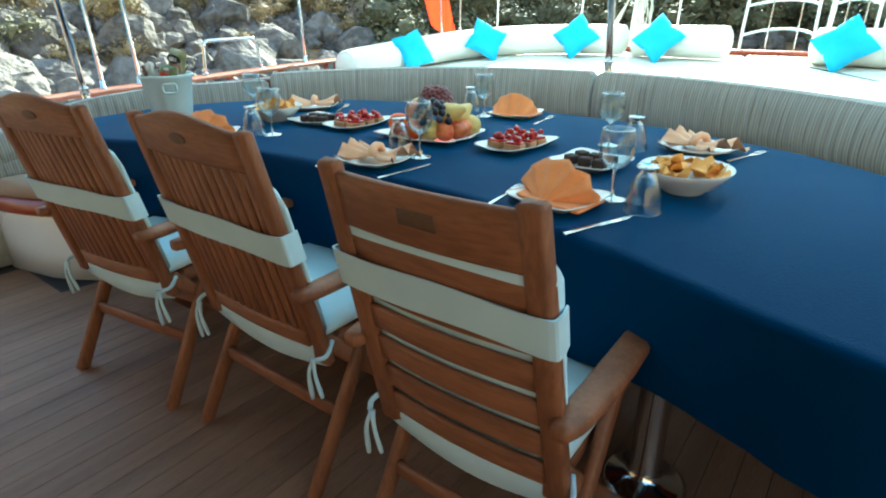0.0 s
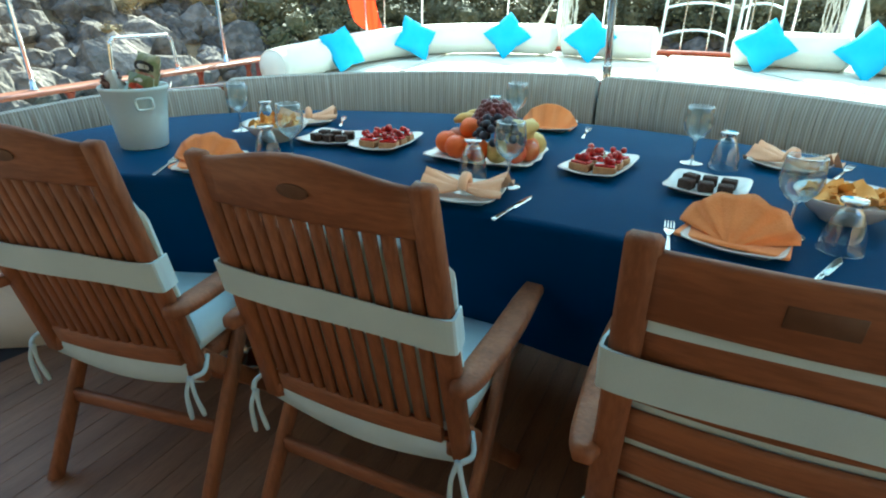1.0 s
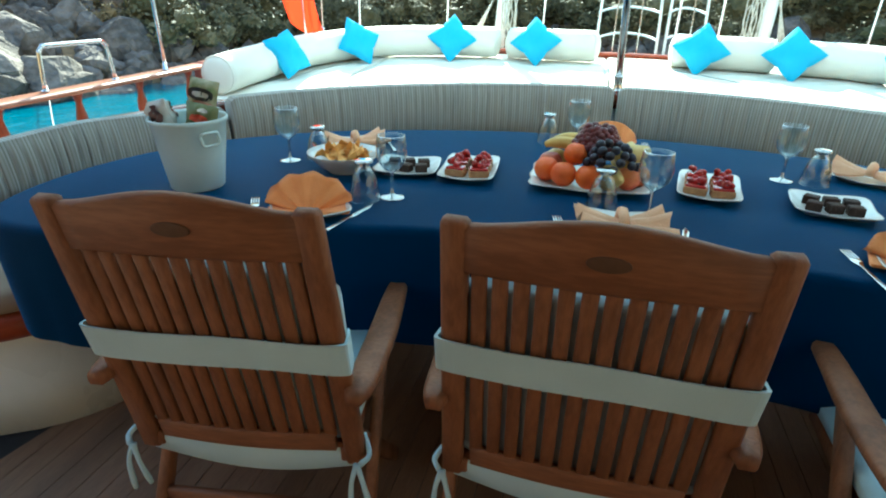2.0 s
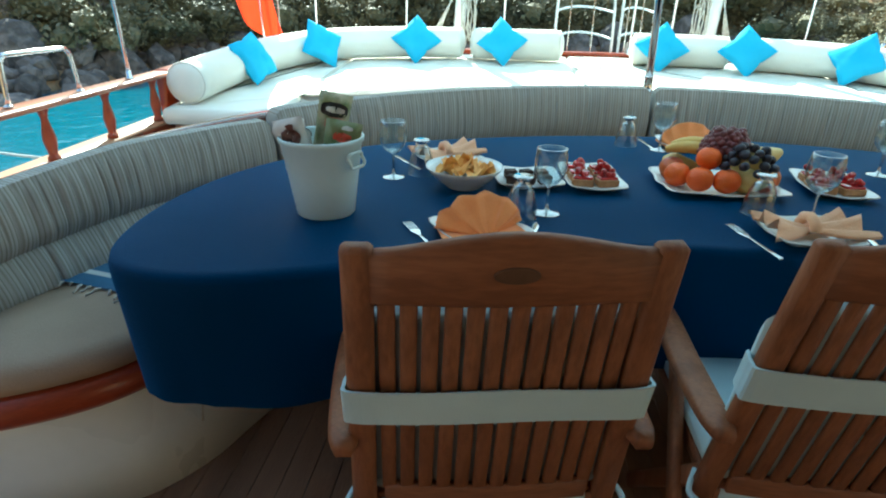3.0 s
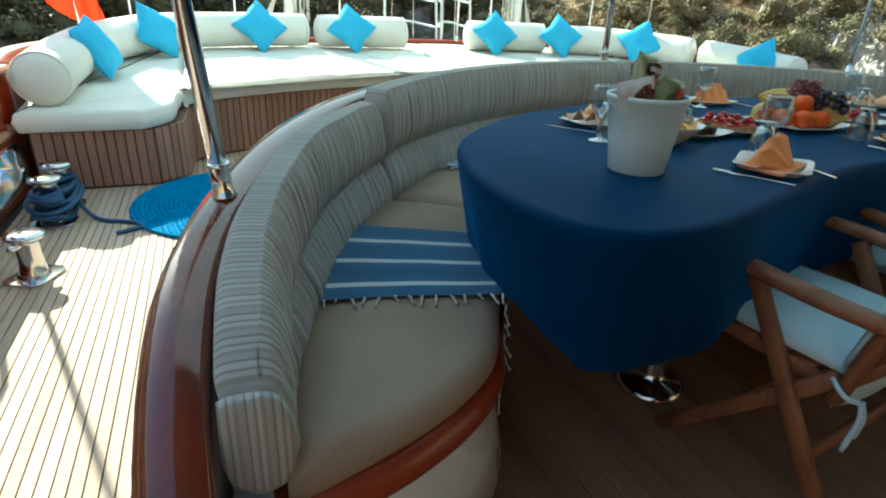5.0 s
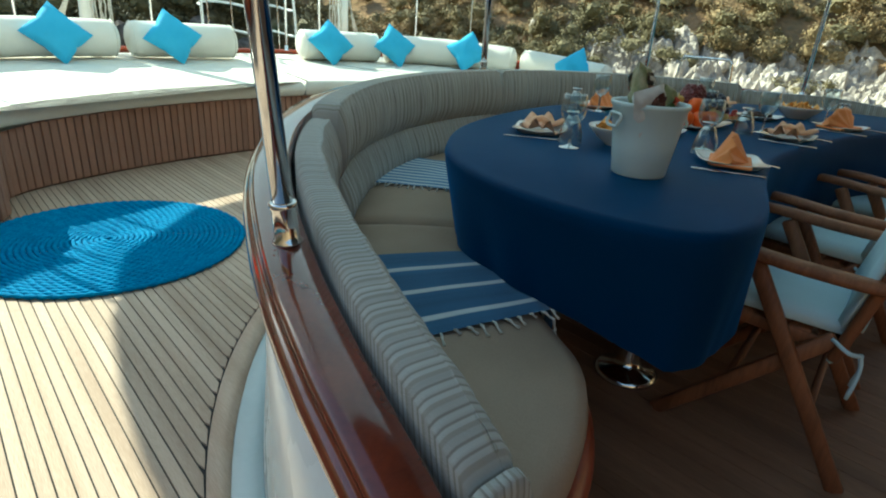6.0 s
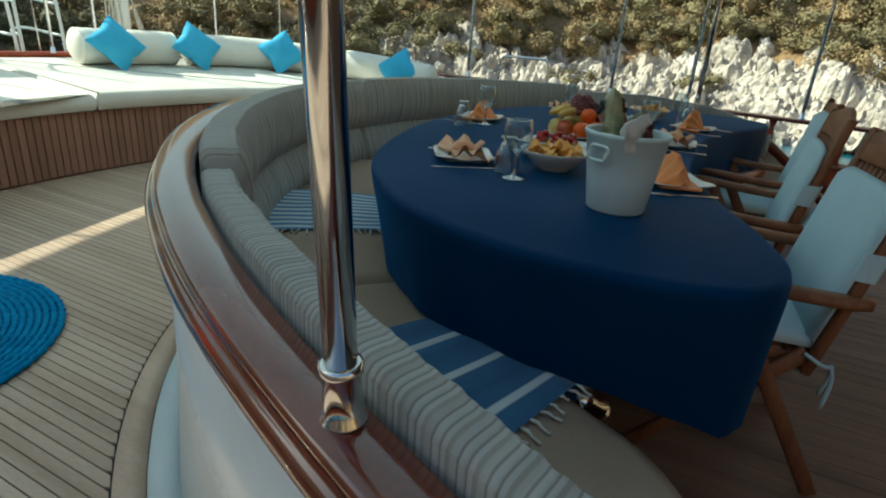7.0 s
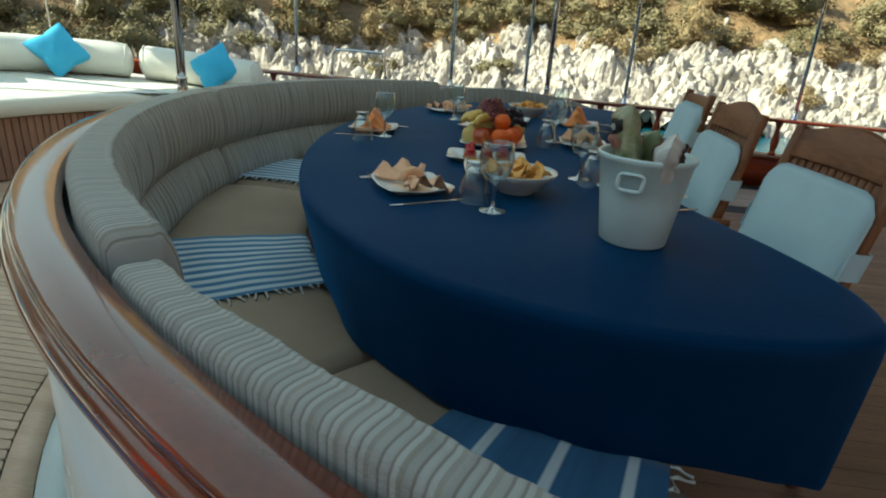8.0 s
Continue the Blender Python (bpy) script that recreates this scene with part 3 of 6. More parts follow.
def armchair(vertical, W, zb):
    """W: half the seat's width; zb: height of the band round the back."""
    ch = thing("folding_armchair", Matrix(), "folding teak armchair with vertical slats and a white tied cushion" if vertical else "folding teak armchair with wide horizontal slats and a white cushion", "chair", "chairs along the table")
    for s in (-1, 1):
        x = s * W
        part("back_post", bar((x * 1.04, back_at(0.36), 0.36), (x * 0.95, back_at(0.96), 0.96), 0.042, 0.028, 0.006), TEAK, ch)
        xo = s * (W + 0.024)
        part("rear_leg", bar((xo, 0.0, 0.0), (xo, 0.335, 0.575), 0.024, 0.042, 0.005), TEAK, ch)
        part("front_leg", bar((s * (W + 0.006), 0.11, 0.42), (s * (W + 0.006), 0.50, 0.0), 0.024, 0.042, 0.005), TEAK, ch)
        ax = s * (W + 0.034)
        line = smooth_line([(ax * 0.985, 0.02, 0.588), (ax, 0.09, 0.586), (ax * 1.02, 0.24, 0.590), (ax * 1.02, 0.38, 0.600), (ax * 1.01, 0.50, 0.598)], 4)
        rows = []
        for i, p in enumerate(line):
            t = i / (len(line) - 1)
            w = 0.021 + 0.009 * math.sin(math.pi * min(1, t * 1.1)) - 0.008 * max(0, (t - 0.85) / 0.15) ** 2 - 0.006 * max(0, (0.1 - t) / 0.1)
            rows.append([(p.x + w * c, p.y, p.z + h) for c, h in ((-1, -0.008), (-0.8, -0.014), (0.8, -0.014), (1, -0.008), (1, 0.004), (0.75, 0.012), (-0.75, 0.012), (-1, 0.004))])
        part("armrest", sweep(rows), TEAK, ch)
        part("seat_rail", bar((s * (W - 0.012), 0.09, 0.385), (s * (W - 0.012), 0.50, 0.405), 0.022, 0.036, 0.004), TEAK, ch)
    part("stretcher", bar((-W - 0.024, 0.117, 0.20), (W + 0.024, 0.117, 0.20), 0.02, 0.038, 0.004, (0, 1, 0)), TEAK_X, ch)
    part("front_stretcher", bar((-W, 0.325, 0.19), (W, 0.325, 0.19), 0.02, 0.034, 0.004, (0, 1, 0)), TEAK_X, ch)
    for i in range(6):
        y = 0.125 + i * 0.07
        part("seat_slat", box(2 * W - 0.01, 0.055, 0.016, 0.003, (0, y, 0.402 + 0.03 * (y - 0.06))), TEAK_X, ch)

    def plank(z0, z1, x0, x1, th, crest=0.0, lean=0.0):
        """A board in the plane of the back."""
        rows = []
        for i in range(13):
            t = i / 12
            x = x0 + (x1 - x0) * t
            cz = z1 + crest * max(0.0, math.sin(math.pi * t)) ** 1.6
            bow = -0.012 * math.sin(math.pi * t)
            ring = []
            for z, d in ((z0, -1), (z0 + 0.004, -1.0), (cz - 0.006, -1), (cz, -0.4), (cz, 0.4), (cz - 0.006, 1), (z0 + 0.004, 1), (z0, 1)):
                ring.append((x, back_at(z) + bow + d * th / 2, z))
            rows.append(ring)
        return sweep(rows)

    if vertical:
        part("crest_rail", plank(0.872, 0.953, -W * 0.95 + 0.012, W * 0.95 - 0.012, 0.026, 0.030), TEAK_X, ch)
        part("lower_rail", plank(0.40, 0.45, -W + 0.03, W - 0.03, 0.022), TEAK_X, ch)
        for i in range(12):
            t = (i + 0.5) / 12
            xt, xb = (t - 0.5) * 2 * (W - 0.030), (t - 0.5) * 2 * (W - 0.022)
            bow = -0.012 * math.sin(math.pi * t)
            part("back_slat", bar((xb, back_at(0.44) + bow, 0.44), (xt, back_at(0.88) + bow, 0.88), 0.0245, 0.012, 0.003), TEAK, ch)
        oval = [(0.03 * math.cos(a), 0.013 * math.sin(a)) for a in (2 * math.pi * i / 20 for i in range(20))]
        g = slab(oval, 0.0, 0.004, 0.001)
        part("oval_mark", moved(g, pose(0, back_at(0.925) - 0.0245, 0.925, 90 + 12, 0, 0)), TEAK_DARK, ch, "small dark oval mark")
        top = 0.852
    else:
        part("back_slat", plank(0.85, 0.945, -W + 0.016, W - 0.016, 0.022), TEAK_X, ch)
        for i in range(6):
            z1 = 0.836 - i * 0.077
            part("back_slat", plank(z1 - 0.054, z1, -W + 0.018, W - 0.018, 0.016), TEAK_X, ch)
        part("plaque", moved(box(0.07, 0.003, 0.03, 0.001), pose(0.0, back_at(0.90) - 0.0225, 0.90, 12, 0, 0)), TEAK_DARK, ch, "dark rectangular mark")
        top = 0.905
    # cushion: seat pad, back pad, band round the back, ties
    rows = []
    for i in range(15):
        t = i / 14
        x = (t - 0.5) * (2 * W + 0.01)
        e = max(0.0, 1 - min(t, 1 - t) / 0.08) ** 2
        z0, z1 = 0.422 + 0.010 * e, 0.466 - 0.014 * e
        rows.append([(x, 0.10, z0), (x, 0.09, (z0 + z1) / 2), (x, 0.11, z1), (x, 0.30, z1 + 0.006), (x, 0.51, z1), (x, 0.535, (z0 + z1) / 2), (x, 0.515, z0), (x, 0.30, z0)])
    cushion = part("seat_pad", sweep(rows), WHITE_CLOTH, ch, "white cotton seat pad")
    rows = []
    for i in range(15):
        t = i / 14
        x = (t - 0.5) * (2 * W + 0.012)
        e = max(0.0, 1 - min(t, 1 - t) / 0.1) ** 2
        sag = -0.035 * math.sin(math.pi * t)
        rows.append([(x, 0.10, 0.405), (x, 0.094, 0.385 + sag * 0.3), (x, 0.10, 0.352 + sag), (x, 0.108, 0.345 + sag), (x, 0.117, 0.352 + sag), (x, 0.117, 0.405)])
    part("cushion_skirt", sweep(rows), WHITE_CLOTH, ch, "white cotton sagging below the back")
    rows = []
    for i in range(15):
        t = i / 14
        x = (t - 0.5) * (2 * W + 0.03)
        e = max(0.0, 1 - min(t, 1 - t) / 0.1) ** 2
        bow = -0.012 * math.sin(math.pi * t)
        f0, f1 = bow + (0.0095 if vertical else -0.0055) + 0.010 * e, bow + 0.042 - 0.014 * e
        peak = top - 0.045 * max(0.0, 1 - min(t, 1 - t) / 0.13) ** 2
        ring = [(x, back_at(z) + f0 + (0.0 if vertical or z > 0.7 else 0.013), z) for z in (0.45, 0.6, 0.69, 0.73, peak - 0.02)] + [(x, back_at(peak) + 0.5 * (f0 + f1), peak)] + [(x, back_at(z) + f1, z) for z in (peak - 0.02, 0.6, 0.46)]
        rows.append(ring)
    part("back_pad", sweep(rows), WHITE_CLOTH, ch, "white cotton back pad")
    X = W + 0.024
    strip = smooth_line([(-X + 0.006, 0.034), (-X, 0.0), (-X + 0.012, -0.020), (-X * 0.5, -0.0235), (X * 0.5, -0.0235), (X - 0.012, -0.020), (X, 0.0), (X - 0.006, 0.034)], 4)
    band = []
    for p in strip:
        zl, zh = zb - 0.036 + 0.002 * math.sin(p.x * 19), zb + 0.036 + 0.002 * math.sin(p.x * 23 + 1)
        band.append([(p.x * k, back_at(z) + p.y + (0.0 if k < 1 else -0.003), z) for k, z in ((0.985, zl), (1.008, zl), (1.008, zh), (0.985, zh))])
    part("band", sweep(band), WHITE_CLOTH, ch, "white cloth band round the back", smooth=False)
    for s in (-1, 1):
        x = s * (W + 0.02)
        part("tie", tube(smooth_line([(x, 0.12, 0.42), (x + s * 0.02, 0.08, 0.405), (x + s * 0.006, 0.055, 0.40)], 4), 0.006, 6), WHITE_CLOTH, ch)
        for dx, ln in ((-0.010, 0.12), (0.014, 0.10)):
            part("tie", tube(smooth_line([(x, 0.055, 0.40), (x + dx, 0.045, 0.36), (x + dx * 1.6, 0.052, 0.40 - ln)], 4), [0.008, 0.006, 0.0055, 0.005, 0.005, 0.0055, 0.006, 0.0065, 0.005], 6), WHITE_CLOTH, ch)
    return ch


chair = armchair(True, 0.213, 0.672)
chair.matrix_basis = pose(-0.680, 1.172, 0, 0, 0, 9.0)
chair2 = armchair(True, 0.226, 0.698)
chair2.matrix_basis = pose(-0.048, 1.240, 0, 0, 0, 0.0)
chair3 = armchair(False, 0.192, 0.758)
chair3.matrix_basis = pose(0.653, 1.19, 0, 0, 0, 0.0)


# ---------------------------------------------------------------- stern lounge
DECK_W = 3.17
LZ0, LZ1 = 0.36, 0.48


def sheer(y):
    """The lounge rises towards the stern."""
    return 0.072 * (y - 4.5)


def sheered(geo):
    return ([(x, y, z + sheer(y) * min(1.0, z / LZ0)) for x, y, z in geo[0]], *geo[1:])


LFRONT = [(-3.14, 4.38), (-2.50, 4.38), (-2.34, 4.56), (-2.26, 4.95), (-1.75, 5.22), (-1.15, 5.40), (-0.5, 5.50), (0.0, 5.53)]
LFRONT = LFRONT + [(-x, y) for x, y in LFRONT[-2::-1]]
LBACK = [(3.14, 5.4), (3.06, 6.0), (2.65, 6.6), (2.0, 6.92), (0.9, 7.05), (0.0, 7.1), (-0.9, 7.1), (-2.0, 7.0), (-2.65, 6.7), (-3.06, 6.1), (-3.14, 5.4)]
lounge = thing("sun_lounge", pose(0, 6, 0), "U-shaped stern sun lounge with cream mattress on a slatted teak base", "lounge")
LINV = pose(0, 6, 0).inverted()
fl = [LFRONT[0]] + [p.to_2d() for p in smooth_line(LFRONT[1:-1], 5)] + [LFRONT[-1]]
bl = [p.to_2d() for p in smooth_line(LBACK, 4)]
out = [tuple(p) for p in fl] + [tuple(p) for p in bl]


def clip_x(poly, x0, x1):
    """The part of an outline between two x."""
    for lim, sg in ((x0, 1), (x1, -1)):
        res = []
        for i, q in enumerate(poly):
            p = poly[i - 1]
            if ((p[0] - lim) * sg > 0) != ((q[0] - lim) * sg > 0):
                f = (lim - p[0]) / (q[0] - p[0])
                res.append((lim, p[1] + (q[1] - p[1]) * f))
            if (q[0] - lim) * sg > 0:
                res.append(tuple(q))
        poly = res
    return poly


for x0, x1, dz in ((-3.2, -2.30, 0.0), (-2.296, -0.03, -0.006), (-0.026, 2.296, 0.004), (2.30, 3.2, 0.0)):
    part("mattress", moved(sheered(slab(rounded(clip_x(out, x0, x1), 0.02, 2), LZ0, LZ1 + dz, 0.035, 0.010)), LINV), LOUNGE_CLOTH, lounge, "cream mattress")
inset = [(x * 0.985, y + 0.07) for x, y in (tuple(p) for p in fl)] + [tuple(p) for p in bl]
part("lounge_base", moved(sheered(slab(inset, 0.0, LZ0 - 0.004, 0.005)), LINV), BACKING, lounge)

slat_mesh = mesh("base_slat", box(0.046, 0.016, LZ0 - 0.03, 0.004), smooth=False)
slat_mesh.materials.append(SLAT)
fpts = [Vector((x, y)) for x, y in inset[:len(fl)]]
cum = [0.0]
for a, b in zip(fpts, fpts[1:]):
    cum.append(cum[-1] + (b - a).length)
sl = 0.03
while sl < cum[-1]:
    j = max(i for i in range(len(cum)) if cum[i] <= sl)
    j = min(j, len(fpts) - 2)
    f = (sl - cum[j]) / (cum[j + 1] - cum[j])
    p, t = fpts[j].lerp(fpts[j + 1], f), (fpts[j + 1] - fpts[j]).normalized()
    ob = link("base_slat", slat_mesh, None, lounge)
    tall = (LZ0 - 0.02 + sheer(p.y)) / (LZ0 - 0.03)
    ob.matrix_basis = LINV @ Matrix.Translation((p.x + t.y * 0.009, p.y - t.x * 0.009, (LZ0 - 0.03) / 2 * tall + 0.012)) @ pose(0, 0, 0, 0, 0, math.degrees(math.atan2(t.y, t.x))) @ Matrix.Diagonal((1, 1, tall, 1))
    sl += 0.0525

BOL = [(-2.99, 4.46), (-2.97, 5.0), (-2.90, 5.6), (-2.60, 6.28), (-2.1, 6.64), (-1.3, 6.77), (-0.65, 6.76), (0.0, 6.73), (0.65, 6.68), (1.3, 6.6), (2.02, 6.42), (2.5, 6.1), (2.88, 5.5), (2.96, 4.95), (2.98, 4.44)]
bol = smooth_line(BOL, 12)


def bolster(i0, i1):
    pts = bol[i0:i1 + 1]
    R = 0.155
    rows = []
    full = []
    for t, sc in ((0.0, 0.35), (0.015, 0.7), (0.04, 0.92), (0.08, 1.0)):
        full.append((t, sc))
    n = len(pts)
    cum = [0.0]
    for a, b in zip(pts, pts[1:]):
        cum.append(cum[-1] + (b - a).length)
    L = cum[-1]

    def at(s):
        for j in range(n - 1):
            if cum[j + 1] >= s:
                break
        f = (s - cum[j]) / max(cum[j + 1] - cum[j], 1e-6)
        return pts[j].lerp(pts[j + 1], f), (pts[j + 1] - pts[j]).normalized()

    ss = [(t, sc) for t, sc in full] + [(0.08 + (L - 0.16) * i / 24, 1.0) for i in range(1, 24)] + [(L - t, sc) for t, sc in full[::-1]]
    for s, sc in ss:
        p, t = at(s)
        nn = Vector((t.y, -t.x, 0))
        ring = []
        for j in range(18):
            a = 2 * math.pi * j / 18
            rr = R * sc * (1 + 0.03 * noise.noise(Vector((s * 4, math.cos(a), math.sin(a)))))
            q = p + nn * math.cos(a) * rr
            ring.append((q.x, q.y, LZ1 + max(R + math.sin(a) * rr * 0.97, 0.004)))
        rows.append(ring)
    return sweep(rows)


for a, b in ((0, 63), (64, 82), (94, 111), (112, 141), (142, 167)):
    c = bol[(a + b) // 2]
    ob = thing("bolster", pose(c.x, c.y, LZ1 + sheer(c.y)), "long round cream bolster lying on the stern lounge", "bolster", "bolsters of the lounge")
    inv = pose(c.x, c.y, LZ1 + sheer(c.y)).inverted()
    part("cover", moved(sheered(bolster(a, b)), inv), LOUNGE_CLOTH, ob)
    for e, d in ((a, 1), (b, -1)):
        t = (bol[e + d] - bol[e]).normalized()
        nn = Vector((t.y, -t.x, 0))
        q = bol[e] + t * 0.045
        ring = [q + nn * (0.146 * math.cos(k)) + Vector((0, 0, LZ1 + 0.155 + 0.144 * math.sin(k))) for k in (2 * math.pi * i / 24 for i in range(24))]
        part("piping", moved(sheered(tube(ring, 0.006, 6, closed=True)), inv), LOUNGE_CLOTH, ob)


def pillow_geo(size):
    n = 14
    vs, fs = [], []
    for sgn in (1, -1):
        for i in range(n + 1):
            for j in range(n + 1):
                u, v = 2 * i / n - 1, 2 * j / n - 1
                pin = 1 - 0.14 * (1 - abs(u * v) ** 0.5) * (max(abs(u), abs(v)) ** 3)
                th = ((1 - u * u) * (1 - v * v)) ** 0.42
                vs.append((u * size / 2 * pin, sgn * th * 0.075 * (1 + 0.15 * noise.noise(Vector((u * 2, v * 2, sgn)))), v * size / 2 * pin))
    w = (n + 1) ** 2
    for i in range(n):
        for j in range(n):
            a = i * (n + 1) + j
            q = (a, a + 1, a + n + 2, a + n + 1)
            fs.append(q)
            fs.append(tuple(w + t for t in q[::-1]))
    return vs, fs


pil_mesh = mesh("throw_pillow", pillow_geo(0.37))
pil_mesh.materials.append(TURQ)
PILLOWS = [(-2.79, 5.27, 75, 30), (-2.46, 6.12, 52, -14), (-1.61, 6.57, 10, 3), (-0.74, 6.56, 2, -5), (0.80, 6.46, -5, 6), (1.55, 6.35, -10, -3), (2.36, 6.02, -40, 12), (2.84, 4.86, -82, 8)]
for x, y, rz, tw in PILLOWS:
    ob = link("throw_pillow", pil_mesh, None)
    ob.matrix_basis = Matrix.Translation((x, y, LZ1 + sheer(y) + 0.205)) @ pose(0, 0, 0, 0, 0, rz) @ pose(0, 0, 0, -28, 0, 0) @ pose(0, 0, 0, 0, 45 + tw, 0)
    tagged(ob, "turquoise square throw pillow leaning on the bolster", "pillow", "pillows of the lounge")


# ---------------------------------------------------------------- bulwarks
def cap_z(y):
    return 0.69 + 0.016 * (y - 4.0)


BAL = [(0.034, 0.0), (0.034, 0.02), (0.026, 0.03), (0.024, 0.045), (0.032, 0.09), (0.036, 0.125), (0.032, 0.165), (0.022, 0.215), (0.018, 0.25), (0.024, 0.27), (0.024, 0.28), (0.032, 0.29), (0.032, 0.315)]
bal_mesh = mesh("baluster", lathe(BAL, 14))
bal_mesh.materials.append(MAHOGANY)


HAWSE = (4.15, 0.185, 0.34, 0.118)          # the mooring holes: y, z, half length, half height


def hawse(k):
    """The hole's outline, a slanting rounded oblong, scaled by k."""
    y0, z0, a, b = HAWSE
    pts = []
    for i in range(40):
        t = 2 * math.pi * i / 40
        c, d = math.copysign(abs(math.cos(t)) ** 0.62, math.cos(t)), math.copysign(abs(math.sin(t)) ** 0.62, math.sin(t))
        pts.append((y0 + a * k * c - 0.05 * d, z0 + b * k * d + 0.012 * c))
    return pts


def holed(x0, x1, y0, y1, z0, z1):
    """A wall between two depths with the mooring hole cut through it."""
    ring = hawse(1.0)
    cy, cz = HAWSE[0], HAWSE[1]
    vs, fs, n = [], [], len(ring)
    for x in (x0, x1):
        vs += [(x, y, z) for y, z in ring]
        for y, z in ring:
            dy, dz = y - cy, z - cz
            reach = min(((y1 if dy > 0 else y0) - cy) / dy if abs(dy) > 1e-6 else 1e9, ((z1 if dz > 0 else z0) - cz) / dz if abs(dz) > 1e-6 else 1e9)
            vs.append((x, cy + dy * reach, cz + dz * reach))
        vs += [(x, y0, z0), (x, y1, z0), (x, y1, z1), (x, y0, z1)]
    m = 2 * n + 4
    for i in range(n):
        j = (i + 1) % n
        for o in (0, m):
            fs.append((o + i, o + j, o + n + j, o + n + i))
            a, b = vs[o + n + i], vs[o + n + j]
            if abs(a[1] - b[1]) > 1e-6 and abs(a[2] - b[2]) > 1e-6:
                corner = min(range(4), key=lambda c: abs(vs[o + 2 * n + c][1] - (a[1] + b[1]) / 2) + abs(vs[o + 2 * n + c][2] - (a[2] + b[2]) / 2))
                fs.append((o + n + i, o + n + j, o + 2 * n + corner))
        fs.append((i, j, m + j, m + i))
    return vs, fs


def bulwark(side):
    nm = "port" if side < 0 else "starboard"
    bw = thing("wall_bulwark_" + nm, pose(side * DECK_W, 2, 0), "mahogany bulwark with turned balusters under a capping rail", "railing", kind="structure")
    inv = pose(side * DECK_W, 2, 0).inverted()
    ys = angles(-3.0, 4.62, 0.25)
    sec = lambda prof: moved(sweep([[(side * (DECK_W + o), y, (cap_z(y) + z) if z > -0.6 else 0.0) for o, z in prof] for y in ys]), inv)
    h0, h1 = 3.70, 4.60                             # the length that holds the mooring hole
    for ya, yb in ((-3.0, h0), (h1, 4.82)):
        run = angles(ya, yb, 0.25)
        part("panel", moved(sweep([[(side * (DECK_W + o), y, max(0.0, cap_z(y) + z)) for o, z in ((0.0, -9), (0.0, -0.352), (0.05, -0.352), (0.05, -9))] for y in run]), inv), MAHOGANY, bw, "varnished mahogany bulwark panel")
        part("hull_side", moved(sweep([[(side * (DECK_W + 0.052), y, cap_z(y) - 0.36), (side * (DECK_W + 0.16), y, cap_z(y) - 0.36), (side * (DECK_W + 0.10), y, -1.6), (side * (DECK_W + 0.052), y, -1.6)] for y in run]), inv), WHITE, bw)
    zt = cap_z((h0 + h1) / 2)
    part("panel", moved(holed(side * DECK_W, side * (DECK_W + 0.05), h0, h1, 0.0, zt - 0.353), inv), MAHOGANY, bw, "varnished mahogany bulwark panel", smooth=False)
    part("hull_side", moved(holed(side * (DECK_W + 0.052), side * (DECK_W + 0.15), h0, h1, -1.6, zt - 0.362), inv), WHITE, bw, smooth=False)
    part("sill", sec([(-0.012, -0.352), (-0.012, -0.33), (0.17, -0.33), (0.17, -0.352)]), mat("sill_paint_" + nm, (0.44, 0.23, 0.13), (0.33, 0.16, 0.09), 3, 0.5), bw, "worn varnished sill")
    # Sunlight is painted into the paler port cap; starboard's stays dark.
    part("capping_rail", sec([(-0.02, -0.03), (-0.026, -0.018), (-0.022, -0.004), (-0.01, 0.0), (0.12, 0.0), (0.132, -0.004), (0.136, -0.018), (0.13, -0.03)]), (RAIL_WOOD if side > 0 else mat("sunlit_cap_varnish", (0.40, 0.15, 0.085), (0.30, 0.10, 0.055), 3, 0.35, coat=0.5, stretch=(3, 0.4, 3), fine=0.5)), bw, "varnished capping rail")
    y = 4.46
    while y > -3:
        ob = link("baluster", bal_mesh, None, bw)
        ob.matrix_basis = inv @ pose(side * (DECK_W + 0.055), y, cap_z(y) - 0.332)
        ob.scale.z = 0.96
        y -= 0.53
    return bw


bulwark(-1)
bulwark(1)
stern = thing("wall_stern_bulwark", Matrix(), "mahogany bulwark running round the stern behind the lounge", "railing", kind="structure")
line = [Vector((-DECK_W - 0.06, 4.62, 0))] + [Vector((x * 1.065, y + 0.14 * abs(y - 5) / 2 + 0.02, 0)) for x, y in LBACK[::-1]] + [Vector((DECK_W + 0.06, 4.62, 0))]
line = smooth_line(line, 5)
rows = []
for i, p in enumerate(line):
    t = (line[min(i + 1, len(line) - 1)] - line[max(i - 1, 0)]).normalized()
    nn = Vector((t.y, -t.x, 0))
    rows.append([tuple(p + nn * o + Vector((0, 0, z))) for o, z in ((-0.05, 0.0), (-0.05, 0.67), (-0.08, 0.67), (-0.08, 0.70), (0.08, 0.70), (0.08, 0.67), (0.05, 0.67), (0.05, 0.0))])
part("stern_panel", sweep(rows), MAHOGANY, stern)


# ---------------------------------------------------------------- decks
hull = thing("floor", Matrix(), "teak laid deck with dark caulked seams", "floor", kind="structure")
outl = [(-DECK_W - 0.02, -3.0), (DECK_W + 0.02, -3.0), (DECK_W + 0.02, 5.4), (3.0, 6.1), (2.6, 6.7), (1.8, 7.0), (-1.8, 7.0), (-2.6, 6.7), (-3.0, 6.1), (-DECK_W - 0.02, 5.4)]
hull_line = [(-DECK_W - 0.10, -3.05), (-1.9, -4.6), (0.0, -5.6), (1.9, -4.6), (DECK_W + 0.10, -3.05), (DECK_W + 0.10, 5.4), (3.12, 6.2), (2.7, 6.85), (1.85, 7.14), (-1.85, 7.14), (-2.7, 6.85), (-3.12, 6.2), (-DECK_W - 0.10, 5.4)]
